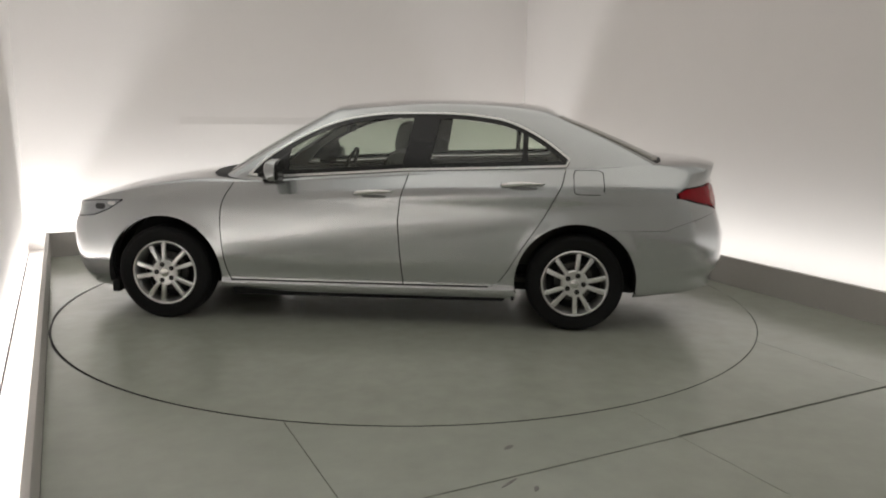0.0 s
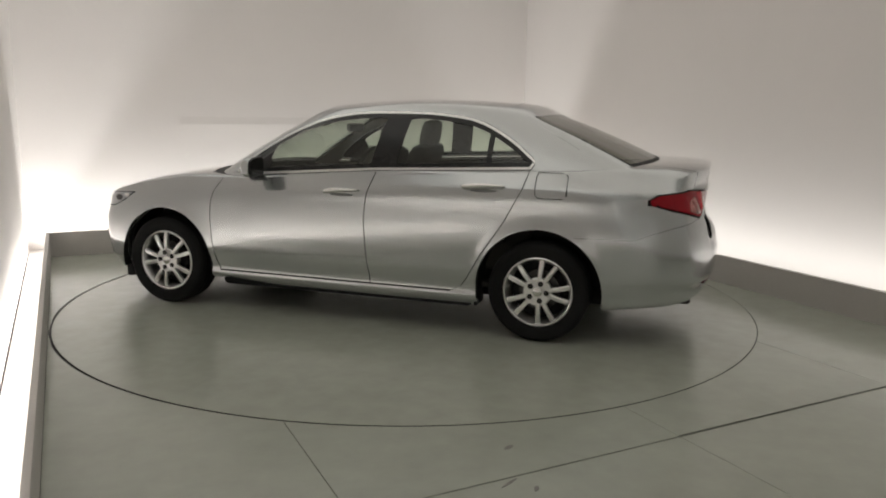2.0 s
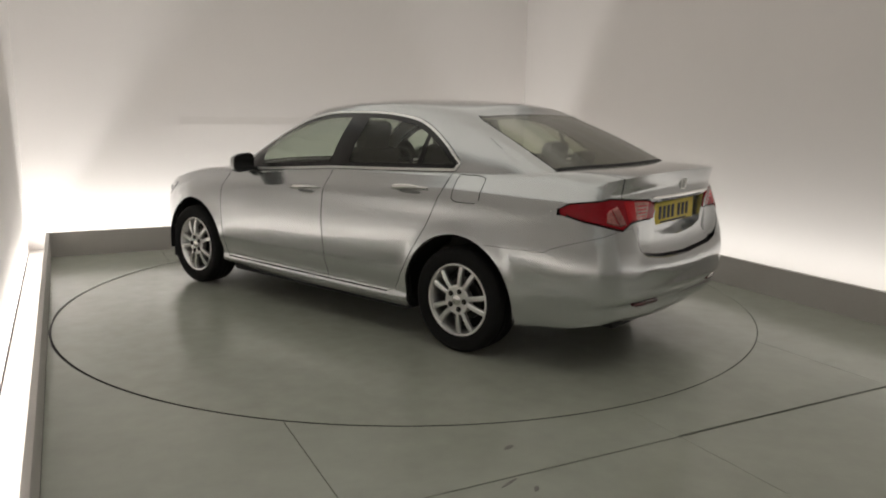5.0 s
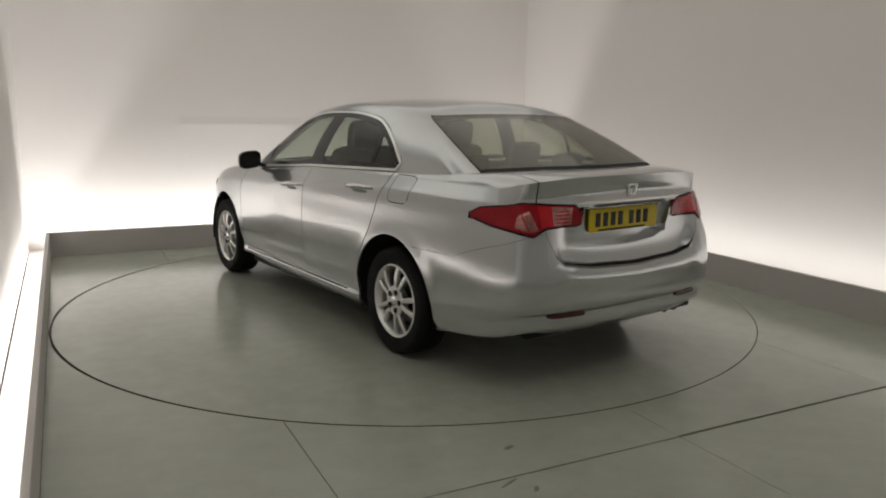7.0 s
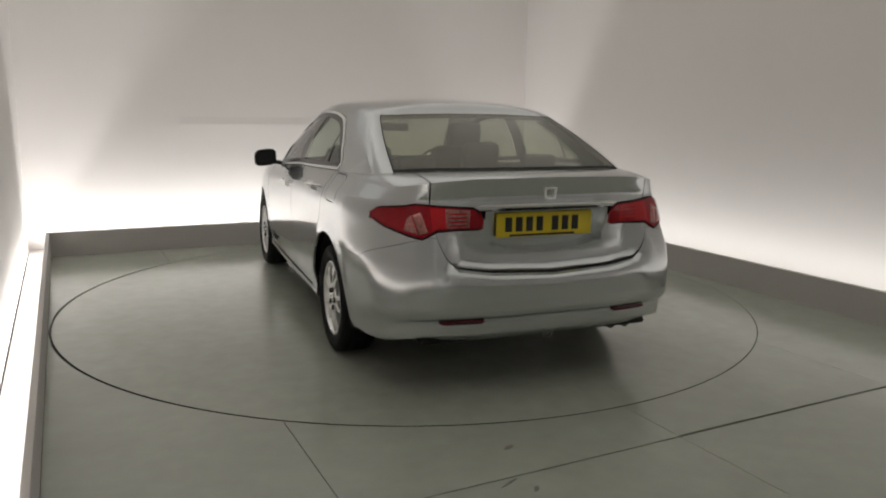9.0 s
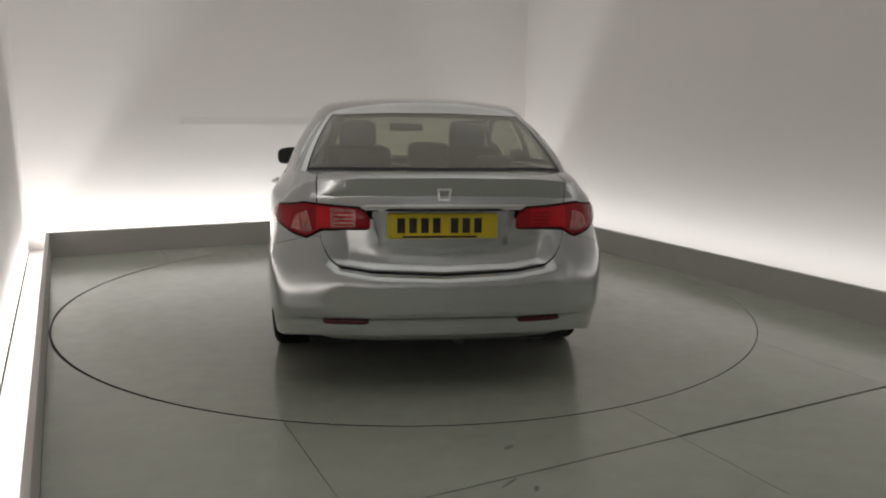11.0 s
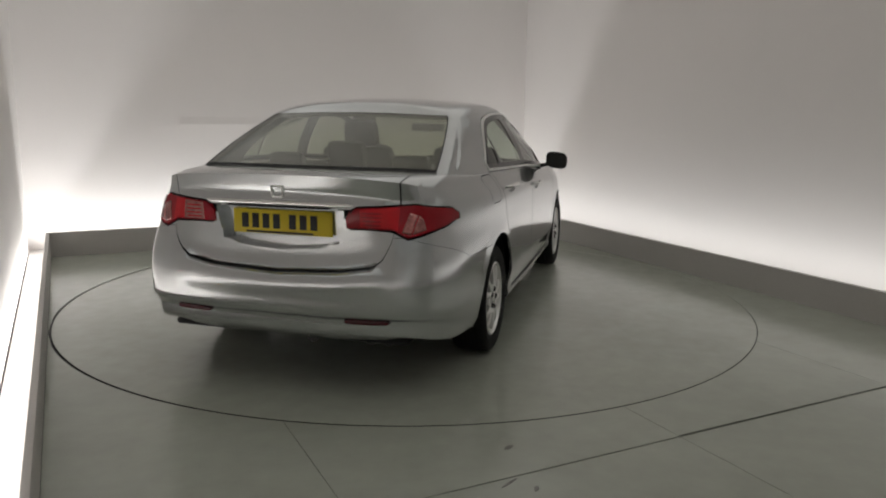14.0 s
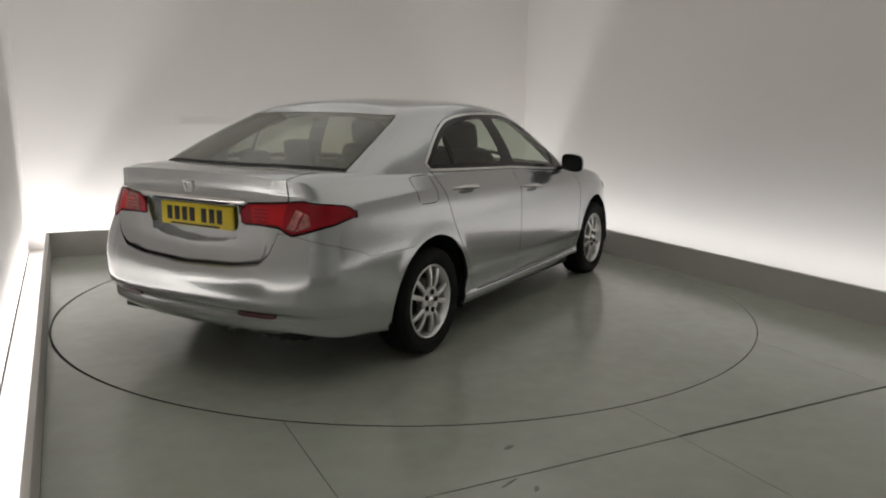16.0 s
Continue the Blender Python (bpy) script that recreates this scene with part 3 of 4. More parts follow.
def take(kinds, mirror=0, offset=0.0):
    """A mesh of the faces of these panels. mirror 0: as built, 1: the other side, 2: both sides joined."""
    bm = bmesh.new()
    seen, middle = {}, {}
    for side in ((1,) if mirror == 0 else (-1,) if mirror == 1 else (1, -1)):
        for k in kinds:
            for f in groups.get(k, ()):
                vs = []
                for v in f.verts:
                    mid = v.co.y < 1e-6
                    key = (v, 0 if mid and mirror == 2 else side)
                    if key not in seen:
                        p = v.co + vert_normal[v] * offset
                        seen[key] = bm.verts.new((p.x, 0.0 if mid else p.y * side, p.z))
                    vs.append(seen[key])
                if len(set(vs)) > 2:
                    try:
                        bm.faces.new(vs if side > 0 else vs[::-1])
                    except ValueError:
                        pass
    return bm


def panel(name, bm, material, parent, label="", rim=0.0):
    """A panel with the body's own smooth shading and a turned-in rim of the given depth."""
    bm.normal_update()
    if rim:
        for e in [e for e in bm.edges if e.is_boundary]:
            a, b = (e.link_loops[0].vert, e.link_loops[0].link_loop_next.vert)
            bm.faces.new([bm.verts.new(p) for p in (b.co, a.co, a.co - a.normal * rim, b.co - b.normal * rim)])
    return part(name, bm, material, parent, label, 40.0)


# ---- the car ----
car = new("car")
tagged(car, "silver metallic four-door saloon car standing on the turntable", "car")
panel("roof", take(["roof"], 2), M_PAINT, car, "silver roof with its pillars", rim=0.012)
panel("bonnet", take(["bonnet"], 2), M_PAINT, car, rim=0.01)
part("cowl", take(["cowl"], 2), M_MATT, car, "black cowl under the windscreen")
panel("boot_lid", take(["boot_lid"], 2), M_PAINT, car, "silver boot lid with a raised lip", rim=0.06)
panel("plate_recess", take(["plate_recess"], 2, -0.056), M_PAINT, car, "silver recess behind the number plate", rim=-0.054)
panel("rear_bumper", take(["rear_bumper"], 2), M_PAINT, car, "silver rear bumper", rim=0.01)
panel("front_bumper", take(["front_bumper"], 2), M_PAINT, car, rim=0.01)
part("windscreen", take(["windscreen"], 2), M_GLASS, car, "tinted glass windscreen").visible_shadow = False
part("rear_screen", take(["rear_screen"], 2), M_SCREEN, car, "tinted glass rear window").visible_shadow = False

SEAL = groups.pop("screen_seal")
for name, pick in (("windscreen_seal", lambda x: x > 0), ("rear_screen_seal", lambda x: x < 0)):
    groups["seal"] = [f for f in SEAL if pick(f.calc_center_median().x)]
    part(name, take(["seal"], 2, 0.0015), M_MATT, car, "black rubber glass seal")
opaque = ["roof", "bonnet", "boot_lid", "rear_bumper", "front_bumper", "front_wing", "rear_wing", "sill", "fuel_flap", "tail_lamp", "brake_segment", "reverse_segment", "plate_recess", "head_lamp", "", "window_frame", "pillar", "window_trim"]
part("inner_shell", take([k for k in opaque + ["front_door", "rear_door"] if k not in ("roof", "window_trim", "window_frame", "pillar", "plate_recess")], 2, -0.045), M_MATT, car, "dark inner body")
part("headliner", take(["roof"], 2, -0.03), M_LINING, car, "pale cloth roof lining")
door_of = {}
for side in (0, 1):
    for name, kind, panes in (("front_door", "front_door", ("front_window",)), ("rear_door", "rear_door", ("rear_window", "quarter_window"))):
        d = panel(name, take([kind], side), M_PAINT, car, rim=0.012)
        door_of[(kind, side)] = d
        for pane in panes:
            w = part("window", take([pane], side, -0.004), M_GLASS, d, "tinted glass pane")
            w.visible_shadow = False
    for name, mat, lab, off in (("front_wing", M_PAINT, "", 0), ("rear_wing", M_PAINT, "", 0), ("sill", M_PAINT, "silver sill", 0), ("fuel_flap", M_PAINT, "", 0)):
        if name == "fuel_flap" and side:
            continue
        panel(name, take([name] if not (name == "rear_wing" and side) else ["rear_wing", "fuel_flap"], side), mat, car, lab, rim=0.014)
    panel("window_trim", take(["window_trim"], side, 0.005), M_SATIN, car, "chrome window surround", rim=0.008)
    part("window_frame", take(["window_frame"], side, 0.001), M_BLACK, car, "black window frame")
    part("pillar_cover", take(["pillar"], side, 0.001), M_BLACK, car, "gloss black door pillar")


# ---- lamps ----
from mathutils.bvhtree import BVHTree
skin = BVHTree.FromBMesh(shell)


def tail_x(y, z):
    hit = skin.ray_cast(Vector((-4.0, abs(y) + 1e-4, z)), Vector((1, 0, 0)))[0]
    return hit.x if hit else -2.1


def side_y(x, z):
    hit = skin.ray_cast(Vector((x, 3.0, z)), Vector((0, -1, 0)))[0]
    return hit.y if hit else 0.9


def pad(place, a0, a1, b0, b1, lift, depth, round_end=0.5, na=16, nb=4):
    """A thin rounded pad that follows the body; place(a, b) gives the point and the outward direction."""
    bm = bmesh.new()
    rows = []
    for i in range(na + 1):
        s = -1 + 2 * i / na
        half = (1 - abs(s) ** (2 / max(round_end, 0.05))) ** 0.5 if abs(s) < 1 else 0.0
        half = max(half, 0.12)
        row = []
        for j in range(nb + 1):
            t = (-1 + 2 * j / nb) * half
            p, o = place((a0 + a1) / 2 + s * (a1 - a0) / 2, (b0 + b1) / 2 + t * (b1 - b0) / 2)
            row.append(bm.verts.new(Vector(p) + Vector(o) * (lift * (1 - 0.35 * t * t))))
        rows.append(row)
    faces = [bm.faces.new((rows[i][j], rows[i + 1][j], rows[i + 1][j + 1], rows[i][j + 1])) for i in range(na) for j in range(nb)]
    p, o = place((a0 + a1) / 2, (b0 + b1) / 2)
    ext = bmesh.ops.extrude_face_region(bm, geom=faces)
    for v in ext["geom"]:
        if isinstance(v, bmesh.types.BMVert):
            v.co -= Vector(o) * depth
    bmesh.ops.recalc_face_normals(bm, faces=bm.faces)
    return bm


def lathe(profile, n=64):
    """A ring turned about the y axis from (radius, y) points."""
    bm = bmesh.new()
    rings = [[bm.verts.new((r * math.cos(2 * math.pi * i / n), y, r * math.sin(2 * math.pi * i / n))) for i in range(n)] for r, y in profile]
    for a, b in zip(rings, rings[1:]):
        for i in range(n):
            bm.faces.new((a[i], a[(i + 1) % n], b[(i + 1) % n], b[i]))
    bmesh.ops.recalc_face_normals(bm, faces=bm.faces)
    return bm


def on_side(sign):
    return lambda x, z: ((x, side_y(x, z) * sign, z), (0, sign, 0))


for side in (0, 1):
    lamp = panel("tail_lamp", take(["tail_lamp"], side, 0.006), M_RED, car, "dark red faceted tail lamp lens", rim=0.012)
    panel("brake_segment", take(["brake_segment"], side, 0.0075), M_BRIGHTRED, lamp, "bright red brake lens", rim=0.008)
    panel("reverse_segment", take(["reverse_segment"], side, 0.0075), (M_PALE, M_BRIGHTRED)[side], lamp, ("pale ribbed reversing lens", "red ribbed fog lens")[side], rim=0.008)
    sg = 1 if side == 0 else -1
    rib = lambda y, z: ((tail_x(y, z) - 0.0075, y, z), (-1, 0, 0))
    for k in range(4):
        z = .862 + .019 * k
        part("lens_rib", pad(rib, sg * .435 - .0, sg * .535, z - .004, z + .004, 0.003, 0.006, 0.2, 6, 2), M_RED, lamp)
    flash = lambda y, z: ((tail_x(y, z) - 0.006, y, z), (-1, 0, 0))
    for corners in (((.634, .832), (.676, .822), (.696, .912), (.660, .926)), ((.682, .824), (.738, .842), (.722, .892), (.702, .912))):
        bm = bmesh.new()
        rows = []
        for i in range(7):
            row = []
            for j in range(7):
                a, b = i / 6, j / 6
                y = (corners[0][0] * (1 - a) + corners[1][0] * a) * (1 - b) + (corners[3][0] * (1 - a) + corners[2][0] * a) * b
                z = (corners[0][1] * (1 - a) + corners[1][1] * a) * (1 - b) + (corners[3][1] * (1 - a) + corners[2][1] * a) * b
                row.append(bm.verts.new((tail_x(y, z) - 0.0085, y * sg, z)))
            rows.append(row)
        for i in range(6):
            for j in range(6):
                bm.faces.new((rows[i][j], rows[i + 1][j], rows[i + 1][j + 1], rows[i][j + 1]))
        bmesh.ops.recalc_face_normals(bm, faces=bm.faces)
        ob = part("indicator_facet", bm, M_PALE, lamp, "pale red silvered facet")
        md = ob.modifiers.new("thickness", "SOLIDIFY")
        md.thickness, md.offset = 0.003, 0.0
    panel("head_lamp", take(["head_lamp"], side, 0.003), M_CLEAR, car, "clear silvered headlamp lens", rim=0.02)
    part("lamp_bowl", pad(on_side(sg), 1.985, 2.075, .722, .772, 0.0045, 0.006, 0.9, 12, 6), M_BLACK, car, "dark headlamp bowl")
    part("lamp_bowl", pad(on_side(sg), 1.90, 1.965, .758, .786, 0.0045, 0.006, 0.6, 10, 4), M_CHROME, car, "bright headlamp reflector")
    # reflectors low in the bumper
    part("rear_reflector", pad(lambda y, z: ((tail_x(y, .424) + .022, y, z), (-1, 0, 0)), sg * .365, sg * .588, .382, .404, 0.006, 0.03, 0.25), M_DEEPRED, car, "slim dark red bumper reflector")

# ---- boot trim, plate and badge ----
bar = pad(lambda y, z: ((tail_x(y, .95) - 0.006, y, z), (-1, 0, 0)), -.40, .40, .944, .964, 0.008, 0.02, 0.12, 24, 4)
part("boot_trim_bar", bar, M_CHROME, car, "slim chrome bar above the plate")
part("boot_release_slot", pad(lambda y, z: ((tail_x(y, .95) - 0.002, y, z), (-1, 0, 0)), -.29, .29, .929, .942, 0.004, 0.02, 0.1, 20, 2), M_BLACK, car, "black slot under the chrome bar")
PX = tail_x(0.0, 0.86) + 0.060
plate = part("number_plate", box(PX - 0.022, -.272, .789, PX - 0.012, .272, .912, 0.004), M_YELLOW, car, "yellow number plate with dark bars")
for k in range(7):
    y = .205 - k * .058 - (0.03 if k > 3 else 0.0)
    part("plate_bar", box(PX - 0.0238, y - .019, .816, PX - 0.021, y + .019, .890, 0.001), M_INK, plate)
part("plate_strip", box(PX - 0.0238, -.17, .793, PX - 0.021, .20, .803), M_INK, plate, "black strip of the plate holder")
badge = bmesh.new()
loops = []
for k, d in ((1.0, -.004), (1.0, .004), (.86, .006), (.72, .004), (.72, -.004)):       # a bevelled frame, wider at the top
    loops.append([badge.verts.new((tail_x(0.0, 1.008 + z * k) - d, y * k, 1.008 + z * k)) for y, z in ((-.036, .026), (-.030, .030), (.030, .030), (.036, .026), (.028, -.026), (.022, -.030), (-.022, -.030), (-.028, -.026))])
for a, b in zip(loops, loops[1:]):
    for i in range(8):
        badge.faces.new((a[i], a[(i + 1) % 8], b[(i + 1) % 8], b[i]))
bmesh.ops.recalc_face_normals(badge, faces=badge.faces)
part("boot_badge", badge, M_SATIN, car, "small satin chrome badge frame")

# ---- wheels ----
def spoke(angle, skew):
    """One spoke of the wheel: broad at the rim, bowed outwards, with bevelled edges."""
    bm = bmesh.new()
    rows = []
    for i in range(7):
        f = i / 6
        r = 0.074 + f * 0.134
        w = 0.0135 + 0.003 * f
        y = 0.094 - 0.012 * f + 0.008 * math.sin(math.pi * f)
        d = 0.030 - 0.008 * f
        side = skew * (0.017 + 0.034 * f)
        ring = [(side - w, y - d), (side - w, y - 0.006), (side - w * 0.6, y), (side + w * 0.6, y), (side + w, y - 0.006), (side + w, y - d)]
        rows.append([bm.verts.new((a * math.cos(angle) + r * math.sin(angle), b, r * math.cos(angle) - a * math.sin(angle))) for a, b in ring])
    for a, b in zip(rows, rows[1:]):
        for i in range(6):
            bm.faces.new((a[i], a[(i + 1) % 6], b[(i + 1) % 6], b[i]))
    bm.faces.new(rows[0])
    bm.faces.new(rows[-1])
    bmesh.ops.recalc_face_normals(bm, faces=bm.faces)
    return bm


TYRE = [(.232, -.09), (.262, -.106), (.292, -.108), (.312, -.098), (.321, -.086), (.324, -.07), (.324, -.048), (.317, -.046), (.317, -.040), (.325, -.038), (.325, -.004), (.318, -.003), (.318, .003), (.325, .004),
        (.325, .038), (.317, .040), (.317, .046), (.324, .048), (.324, .07), (.321, .086), (.312, .098), (.300, .1055), (.296, .1045), (.292, .108), (.262, .106), (.246, .101), (.243, .099), (.232, .09)]
RIM = [(r - .016, y) for r, y in [(.232, -.09), (.222, -.085), (.205, -.06), (.200, .03), (.206, .068), (.216, .084), (.221, .095), (.228, .098), (.234, .094), (.232, .086)]]


def wheel():
    w = part("wheel", lathe(RIM), M_RIM, car, "silver alloy wheel with twin spokes and a black tyre")
    part("tyre", lathe([(r - .016 if r < .25 else r * .972, y) for r, y in TYRE], 80), M_RUBBER, w, "black rubber tyre")
    for k in range(5):
        for s in (-1, 1):
            part("spoke", spoke(radians(72 * k), s), M_RIM, w)
        a = radians(72 * k)
        # a black disc proud of the hub gives the bolt hole's shade
        bolt = lathe([(.0001, .0985), (.0145, .0985), (.0165, .097), (.0165, .07)], 14)
        nut = lathe([(.0001, .103), (.006, .103), (.0085, .101), (.0085, .08)], 6)
        bmesh.ops.translate(nut, verts=nut.verts, vec=(.056 * math.sin(a), 0, .056 * math.cos(a)))
        bmesh.ops.translate(bolt, verts=bolt.verts, vec=(.056 * math.sin(a), 0, .056 * math.cos(a)))
        part("bolt_hole_shade", bolt, M_MATT, w, "black disc painted for the shade of a bolt hole")
        part("wheel_nut", nut, M_DISK, w, "steel wheel nut")
    part("hub", lathe([(.0001, .060), (.03, .090), (.080, .0945), (.089, .088), (.089, .05), (.0001, .05)], 32), M_RIM, w)
    part("hub_cap", lathe([(.0001, .1), (.022, .099), (.029, .095), (.031, .08)], 32), M_CHROME, w, "silver hub cap")
    part("brake_disc", lathe([(.0001, .02), (.128, .02), (.128, .0), (.0001, .0)], 40), M_DISK, w, "grey steel brake disc")
    part("brake_cover", lathe([(.0001, -.03), (.205, -.03), (.205, -.04), (.0001, -.04)], 40), M_MATT, w)
    return w


first = wheel()
first.matrix_basis = pose(1.565, .80, .316, 0, 15, 0)
others = ((-1.163, .80, 0, -20), (1.565, -.80, 180, 20), (-1.163, -.80, 180, -14))
for x, y, rz, turn in others:
    copy_thing(first, pose(x, y, .316, 0, 0, rz) @ pose(0, 0, 0, 0, turn, 0)).parent = car

# ---- arch linings, underbody and flaps ----
for cx, cz, r in ARCHES:
    for s in (1, -1):
        bm = bmesh.new()
        n = 28
        prof = ((.60, r + .014), (.885, r + .008))
        rows = [[bm.verts.new((cx + rr * math.cos(math.pi * (1.12 * i / n - .06)), y * s, cz + rr * math.sin(math.pi * (1.12 * i / n - .06)))) for i in range(n + 1)] for y, rr in prof]
        for i in range(n):
            bm.faces.new((rows[0][i], rows[0][i + 1], rows[1][i + 1], rows[1][i]))
        hub = bm.verts.new((cx, .60 * s, cz))
        for i in range(n):
            bm.faces.new((rows[0][i], rows[0][i + 1], hub))
        part("arch_lining", bm, M_MATT, car, "black wheel arch lining")
part("underbody", box(-1.72, -.62, .20, 2.20, .62, .31, 0.02), M_MATT, car, "dark underbody")
# underbody box made low and wide to hold light back under the car
part("underbody_floor", box(-.72, -.84, .165, 1.13, .84, .25, 0.03), M_MATT, car, "dark underbody")
# added tray that keeps light off the ground below the boot
part("rear_light_block", box(-2.06, -.66, .262, -1.70, .66, .30, 0.02), M_MATT, car, "dark tray added under the boot to block light")
part("silencer", box(-1.93, -.62, .215, -1.62, .10, .30, 0.03), M_MATT, car, "dark exhaust silencer box")
for y in (-.455, -.545):
    pipe = lathe([(.022, .05), (.030, .05), (.031, -.12), (.022, -.12), (.022, .05)], 24)
    bmesh.ops.rotate(pipe, verts=pipe.verts, matrix=Matrix.Rotation(radians(90), 3, "Z"))
    bmesh.ops.translate(pipe, verts=pipe.verts, vec=(-1.985, y, .277))
    part("exhaust_pipe", pipe, M_DISK, car, "chrome exhaust tailpipe")
eye = bmesh.new()
loops = [[eye.verts.new((-1.955 + .007 * math.sin(b), -.10 + (.027 + .007 * math.cos(b)) * math.cos(a), .240 + (.027 + .007 * math.cos(b)) * math.sin(a)))
          for b in [2 * math.pi * j / 8 for j in range(8)]] for a in [2 * math.pi * i / 20 for i in range(20)]]
for i in range(20):
    for j in range(8):
        eye.faces.new((loops[i][j], loops[(i + 1) % 20][j], loops[(i + 1) % 20][(j + 1) % 8], loops[i][(j + 1) % 8]))
bmesh.ops.recalc_face_normals(eye, faces=eye.faces)
part("towing_eye", eye, M_DISK, car, "grey steel towing eye under the bumper")
for s in (1, -1):
    part("front_spat", box(1.90, min(s * .70, s * .86), .165, 1.955, max(s * .70, s * .86), .25, 0.012), M_MATT, car, "black air deflector before the wheel")
    part("mud_flap", box(-.775, min(s * .72, s * .885), .19, -.755, max(s * .72, s * .885), .275, 0.006), M_MATT, car, "small black flap before the wheel")

# ---- handles and mirrors ----
for s in (1, -1):
    sd = 0 if s > 0 else 1
    for kind, x0, x1, z0, z1 in (("front_door", .283, .013, .880, .898), ("rear_door", -.665, -.948, .950, .962)):
        bm = bmesh.new()
        rings = []
        for i in range(15):
            f = i / 14
            x, z = x0 + (x1 - x0) * f, z0 + (z1 - z0) * f + .006 * math.sin(math.pi * f)
            y = side_y(x, z) + .034 * min(1, 3.2 * math.sin(math.pi * f) ** 0.8) - .008
            a, b = .022 * (0.95 - 0.6 * f) * (0.4 + 0.6 * math.sin(math.pi * f) ** 0.5), .013
            rings.append([bm.verts.new((x, (y + b * math.cos(2 * math.pi * k / 10)) * s, z + a * math.sin(2 * math.pi * k / 10))) for k in range(10)])
        for p, q in zip(rings, rings[1:]):
            for k in range(10):
                bm.faces.new((p[k], p[(k + 1) % 10], q[(k + 1) % 10], q[k]))
        bm.faces.new(rings[0])
        bm.faces.new(rings[-1])
        bmesh.ops.recalc_face_normals(bm, faces=bm.faces)
        part("handle", bm, M_CHROME, door_of[(kind, sd)], "bright chrome pull handle", 60)
        part("handle_cup", pad(on_side(s), x0 - .05, x1 + .05, (z0 + z1) / 2 - .026, (z0 + z1) / 2 + .022, 0.0012, 0.004, 0.9), M_PAINT, door_of[(kind, sd)])
        # the cup's shade is a thin grey pad laid on the door
        part("handle_shade", pad(on_side(s), x0 - .06, x1 + .045, (z0 + z1) / 2 - .036, (z0 + z1) / 2 - .016, 0.0022, 0.004, 0.9), M_CUP_SHADE, door_of[(kind, sd)], "thin grey pad painted for the shade under the handle")
    # the mirror: a rounded housing on a short foot, open to the rear
    bm = bmesh.new()
    bmesh.ops.create_uvsphere(bm, u_segments=28, v_segments=16, radius=1.0)
    for v in bm.verts:
        c = [math.copysign(abs(t) ** 0.62, t) for t in v.co]
        x = c[0] * .075 if c[0] > 0 else c[0] * .02
        v.co = (.755 + x + .03 * (1 - abs(c[1])) * 0, s * (.990 + c[1] * .086 - (.012 if c[0] > 0 else 0) * c[0]), 1.025 + c[2] * .066 - .008 * c[1])
    bmesh.ops.recalc_face_normals(bm, faces=bm.faces)
    mirror = part("door_mirror", bm, M_PAINT, car, "silver door mirror with a black rear face", 60)
    bm = bmesh.new()
    for dx, sc in ((0, 1.0), (-.012, 0.93)):
        ring = []
        for k in range(32):
            a = 2 * math.pi * k / 32
            cy, cz = math.copysign(abs(math.cos(a)) ** 0.62, math.cos(a)), math.copysign(abs(math.sin(a)) ** 0.62, math.sin(a))
            ring.append(bm.verts.new((.737 + dx, s * (.990 + cy * .087 * sc), 1.025 + cz * .067 * sc - .008 * cy)))
        if dx == 0:
            outer = ring
    for k in range(32):
        bm.faces.new((outer[k], outer[(k + 1) % 32], ring[(k + 1) % 32], ring[k]))
    bm.faces.new(ring)
    bmesh.ops.recalc_face_normals(bm, faces=bm.faces)
    part("mirror_rim", bm, M_BLACK, mirror, "black mirror back")
    bm = bmesh.new()
    ring = []
    for k in range(32):
        a = 2 * math.pi * k / 32
        cy, cz = math.copysign(abs(math.cos(a)) ** 0.6, math.cos(a)), math.copysign(abs(math.sin(a)) ** 0.6, math.sin(a))
        ring.append(bm.verts.new((.7235, s * (.990 + cy * .071), 1.025 + cz * .053 - .008 * cy)))
    bm.faces.new(ring)
    bmesh.ops.recalc_face_normals(bm, faces=bm.faces)
    part("mirror_glass", bm, M_BLACK, mirror, "dark mirror glass")
    foot = box(.76, .80, .955, .90, .93, .985, 0.012)
    for v in foot.verts:
        v.co.y *= s
        v.co.z += .5 * (abs(v.co.y) - .83) * .4
    bmesh.ops.recalc_face_normals(foot, faces=foot.faces)
    part("mirror_foot", foot, M_MATT, mirror, "black mirror foot")

# ---- inside ----
def cushion(x0, y0, z0, x1, y1, z1, r=0.05, lean=0.0):
    bm = box(x0, y0, z0, x1, y1, z1, r)
    for v in bm.verts:
        v.co.x -= lean * (v.co.z - z0)
    return bm


part("cabin_floor", box(-1.2, -.72, .28, 1.1, .72, .31), M_SEAT, car, "dark cabin carpet")
part("parcel_shelf", box(-1.66, -.66, 1.0, -1.05, .66, 1.03, 0.01), M_DASH, car, "dark parcel shelf")
dash = box(.62, -.78, .55, 1.2, .78, .93, 0.06)
part("dashboard", dash, M_DASH, car, "dark moulded dashboard")
for y in (.41, -.41):
    seat = part("front_seat", cushion(.13, y - .25, .36, .70, y + .25, .56), M_SEAT, car, "dark cloth front seat")
    part("backrest", cushion(.15, y - .25, .50, .32, y + .25, 1.15, 0.07, .36), M_SEAT, seat)
    part("headrest", cushion(-.045, y - .138, 1.12, .075, y + .138, 1.335, 0.055, .2), M_SEAT, seat)
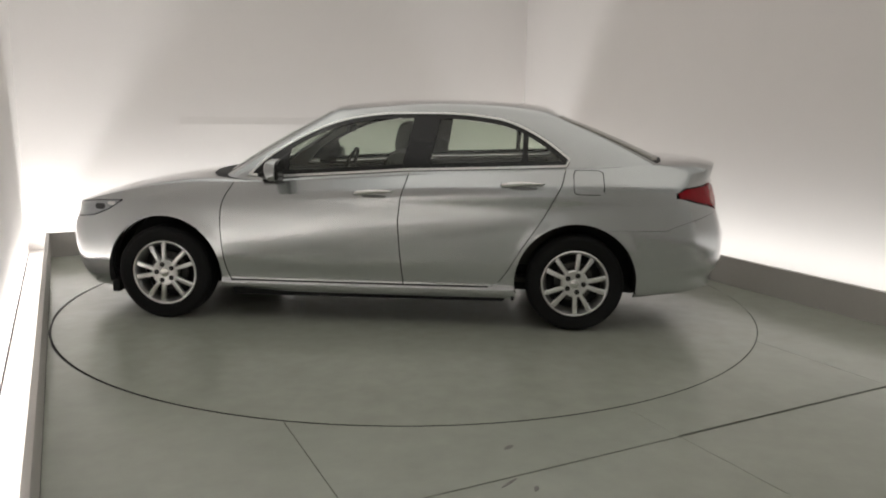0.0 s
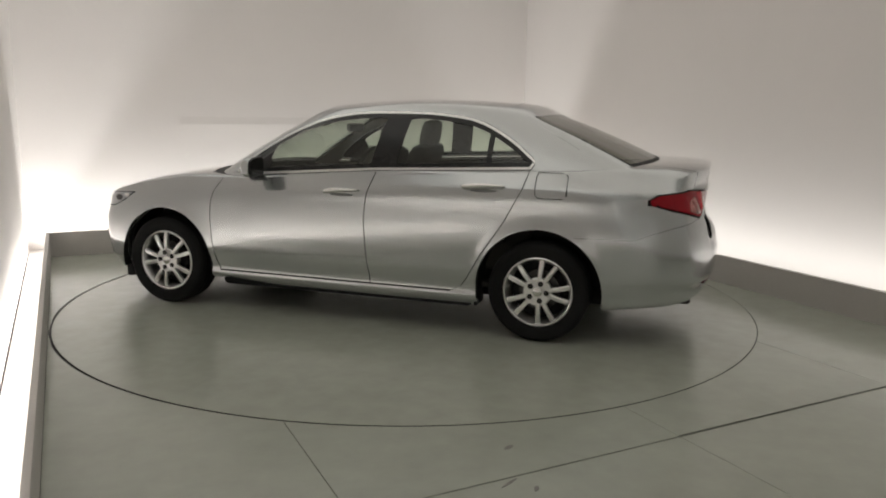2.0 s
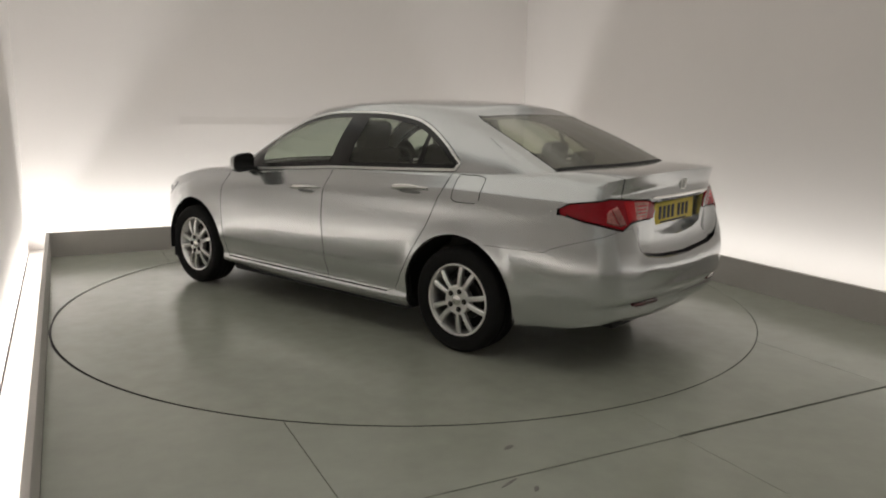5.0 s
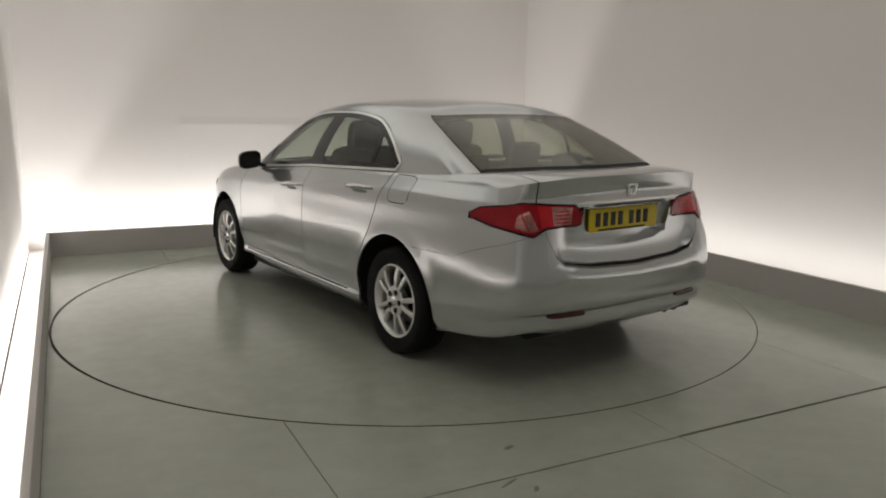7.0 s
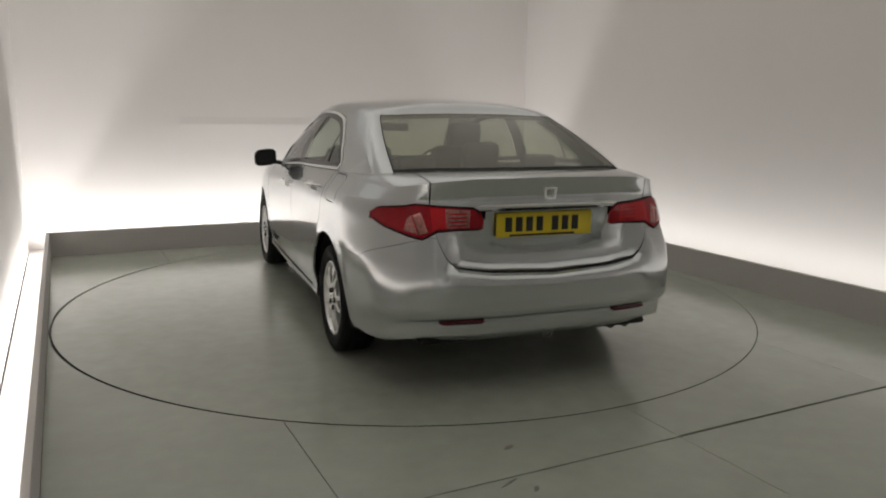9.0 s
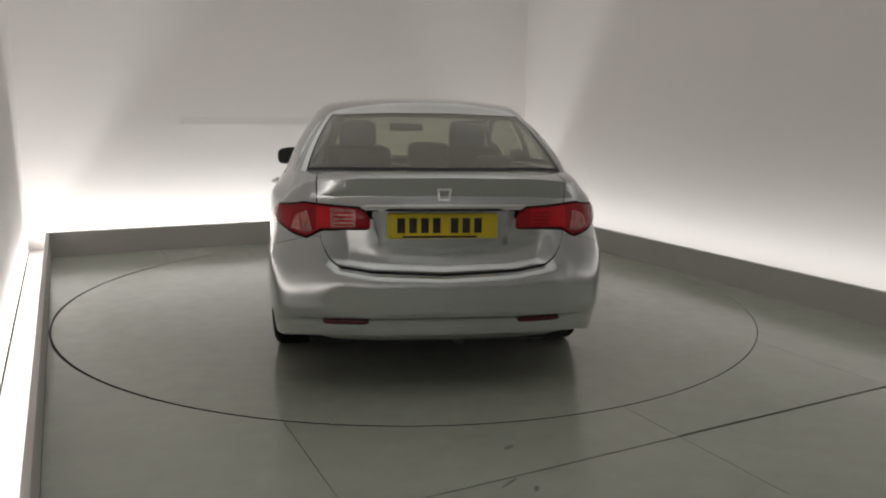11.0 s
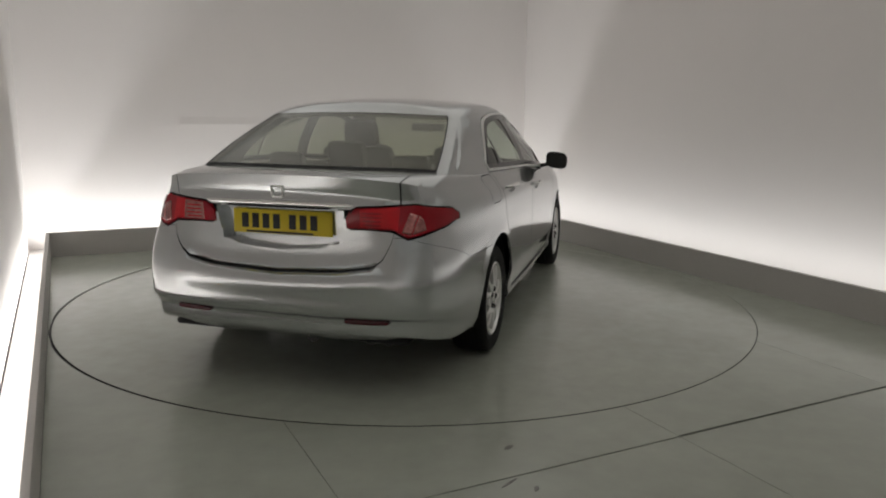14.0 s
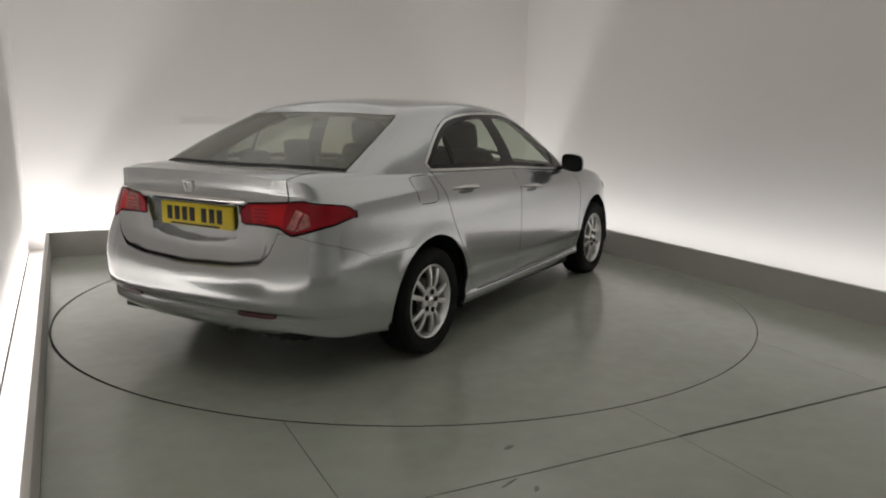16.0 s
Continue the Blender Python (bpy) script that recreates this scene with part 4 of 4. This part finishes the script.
bench = part("rear_seat", cushion(-1.05, -.66, .38, -.55, .66, .58), M_SEAT, car, "dark cloth rear bench")
part("backrest", cushion(-1.02, -.66, .52, -.86, .66, 1.06, 0.05, .42), M_SEAT, bench)
for y, h in ((.40, 1.15), (0.0, 1.225), (-.40, 1.15)):
    part("headrest", cushion(-1.27, y - .12, 1.05, -1.18, y + .12, h, 0.04, .2), M_SEAT, bench)
rim = bmesh.new()
N = 40
tube = [[rim.verts.new(((.012 * math.cos(b)) , (.185 + .014 * math.cos(b)) * math.cos(a), (.185 + .014 * math.cos(b)) * math.sin(a) + 0.0)) for b in [2 * math.pi * j / 8 for j in range(8)]] for a in [2 * math.pi * i / N for i in range(N)]]
for i in range(N):
    for j in range(8):
        p, q = tube[i], tube[(i + 1) % N]
        p[j].co.x = .014 * math.sin(2 * math.pi * j / 8)
        rim.faces.new((p[j], q[j], q[(j + 1) % 8], p[(j + 1) % 8]))
box(-.02, -.18, -.02, .02, .18, .03, 0.008, rim)
box(-.03, -.06, -.07, .03, .06, .06, 0.02, rim)
bmesh.ops.rotate(rim, verts=rim.verts, matrix=Matrix.Rotation(radians(-24), 3, "Y"))
bmesh.ops.translate(rim, verts=rim.verts, vec=(.57, -.41, .93))
bmesh.ops.recalc_face_normals(rim, faces=rim.faces)
part("steering_wheel", rim, M_DASH, car, "dark steering wheel")
part("interior_mirror", cushion(.44, -.115, 1.245, .47, .155, 1.305, 0.012), M_DASH, car, "dark interior mirror")


# ---- motion ----
def motions():
    spin = [(0, 173.6), (1, 166.45), (2, 159.31), (3, 152.17), (4, 145.0), (5, 137.85), (6, 130.65), (7, 123.43), (8, 116.16), (9, 108.87), (10, 101.5), (11, 94.1), (12, 86.65), (13, 79.2), (14, 71.75), (15, 64.28), (16, 56.8)]
    for thing in (turntable, car):
        aside = -0.006 if thing is car else 0.0        # the car stands a little off the middle
        walk(thing, [(t, pose(0, 0, 0, 0, 0, a) @ pose(0, aside, 0)) for t, a in spin])


motions()
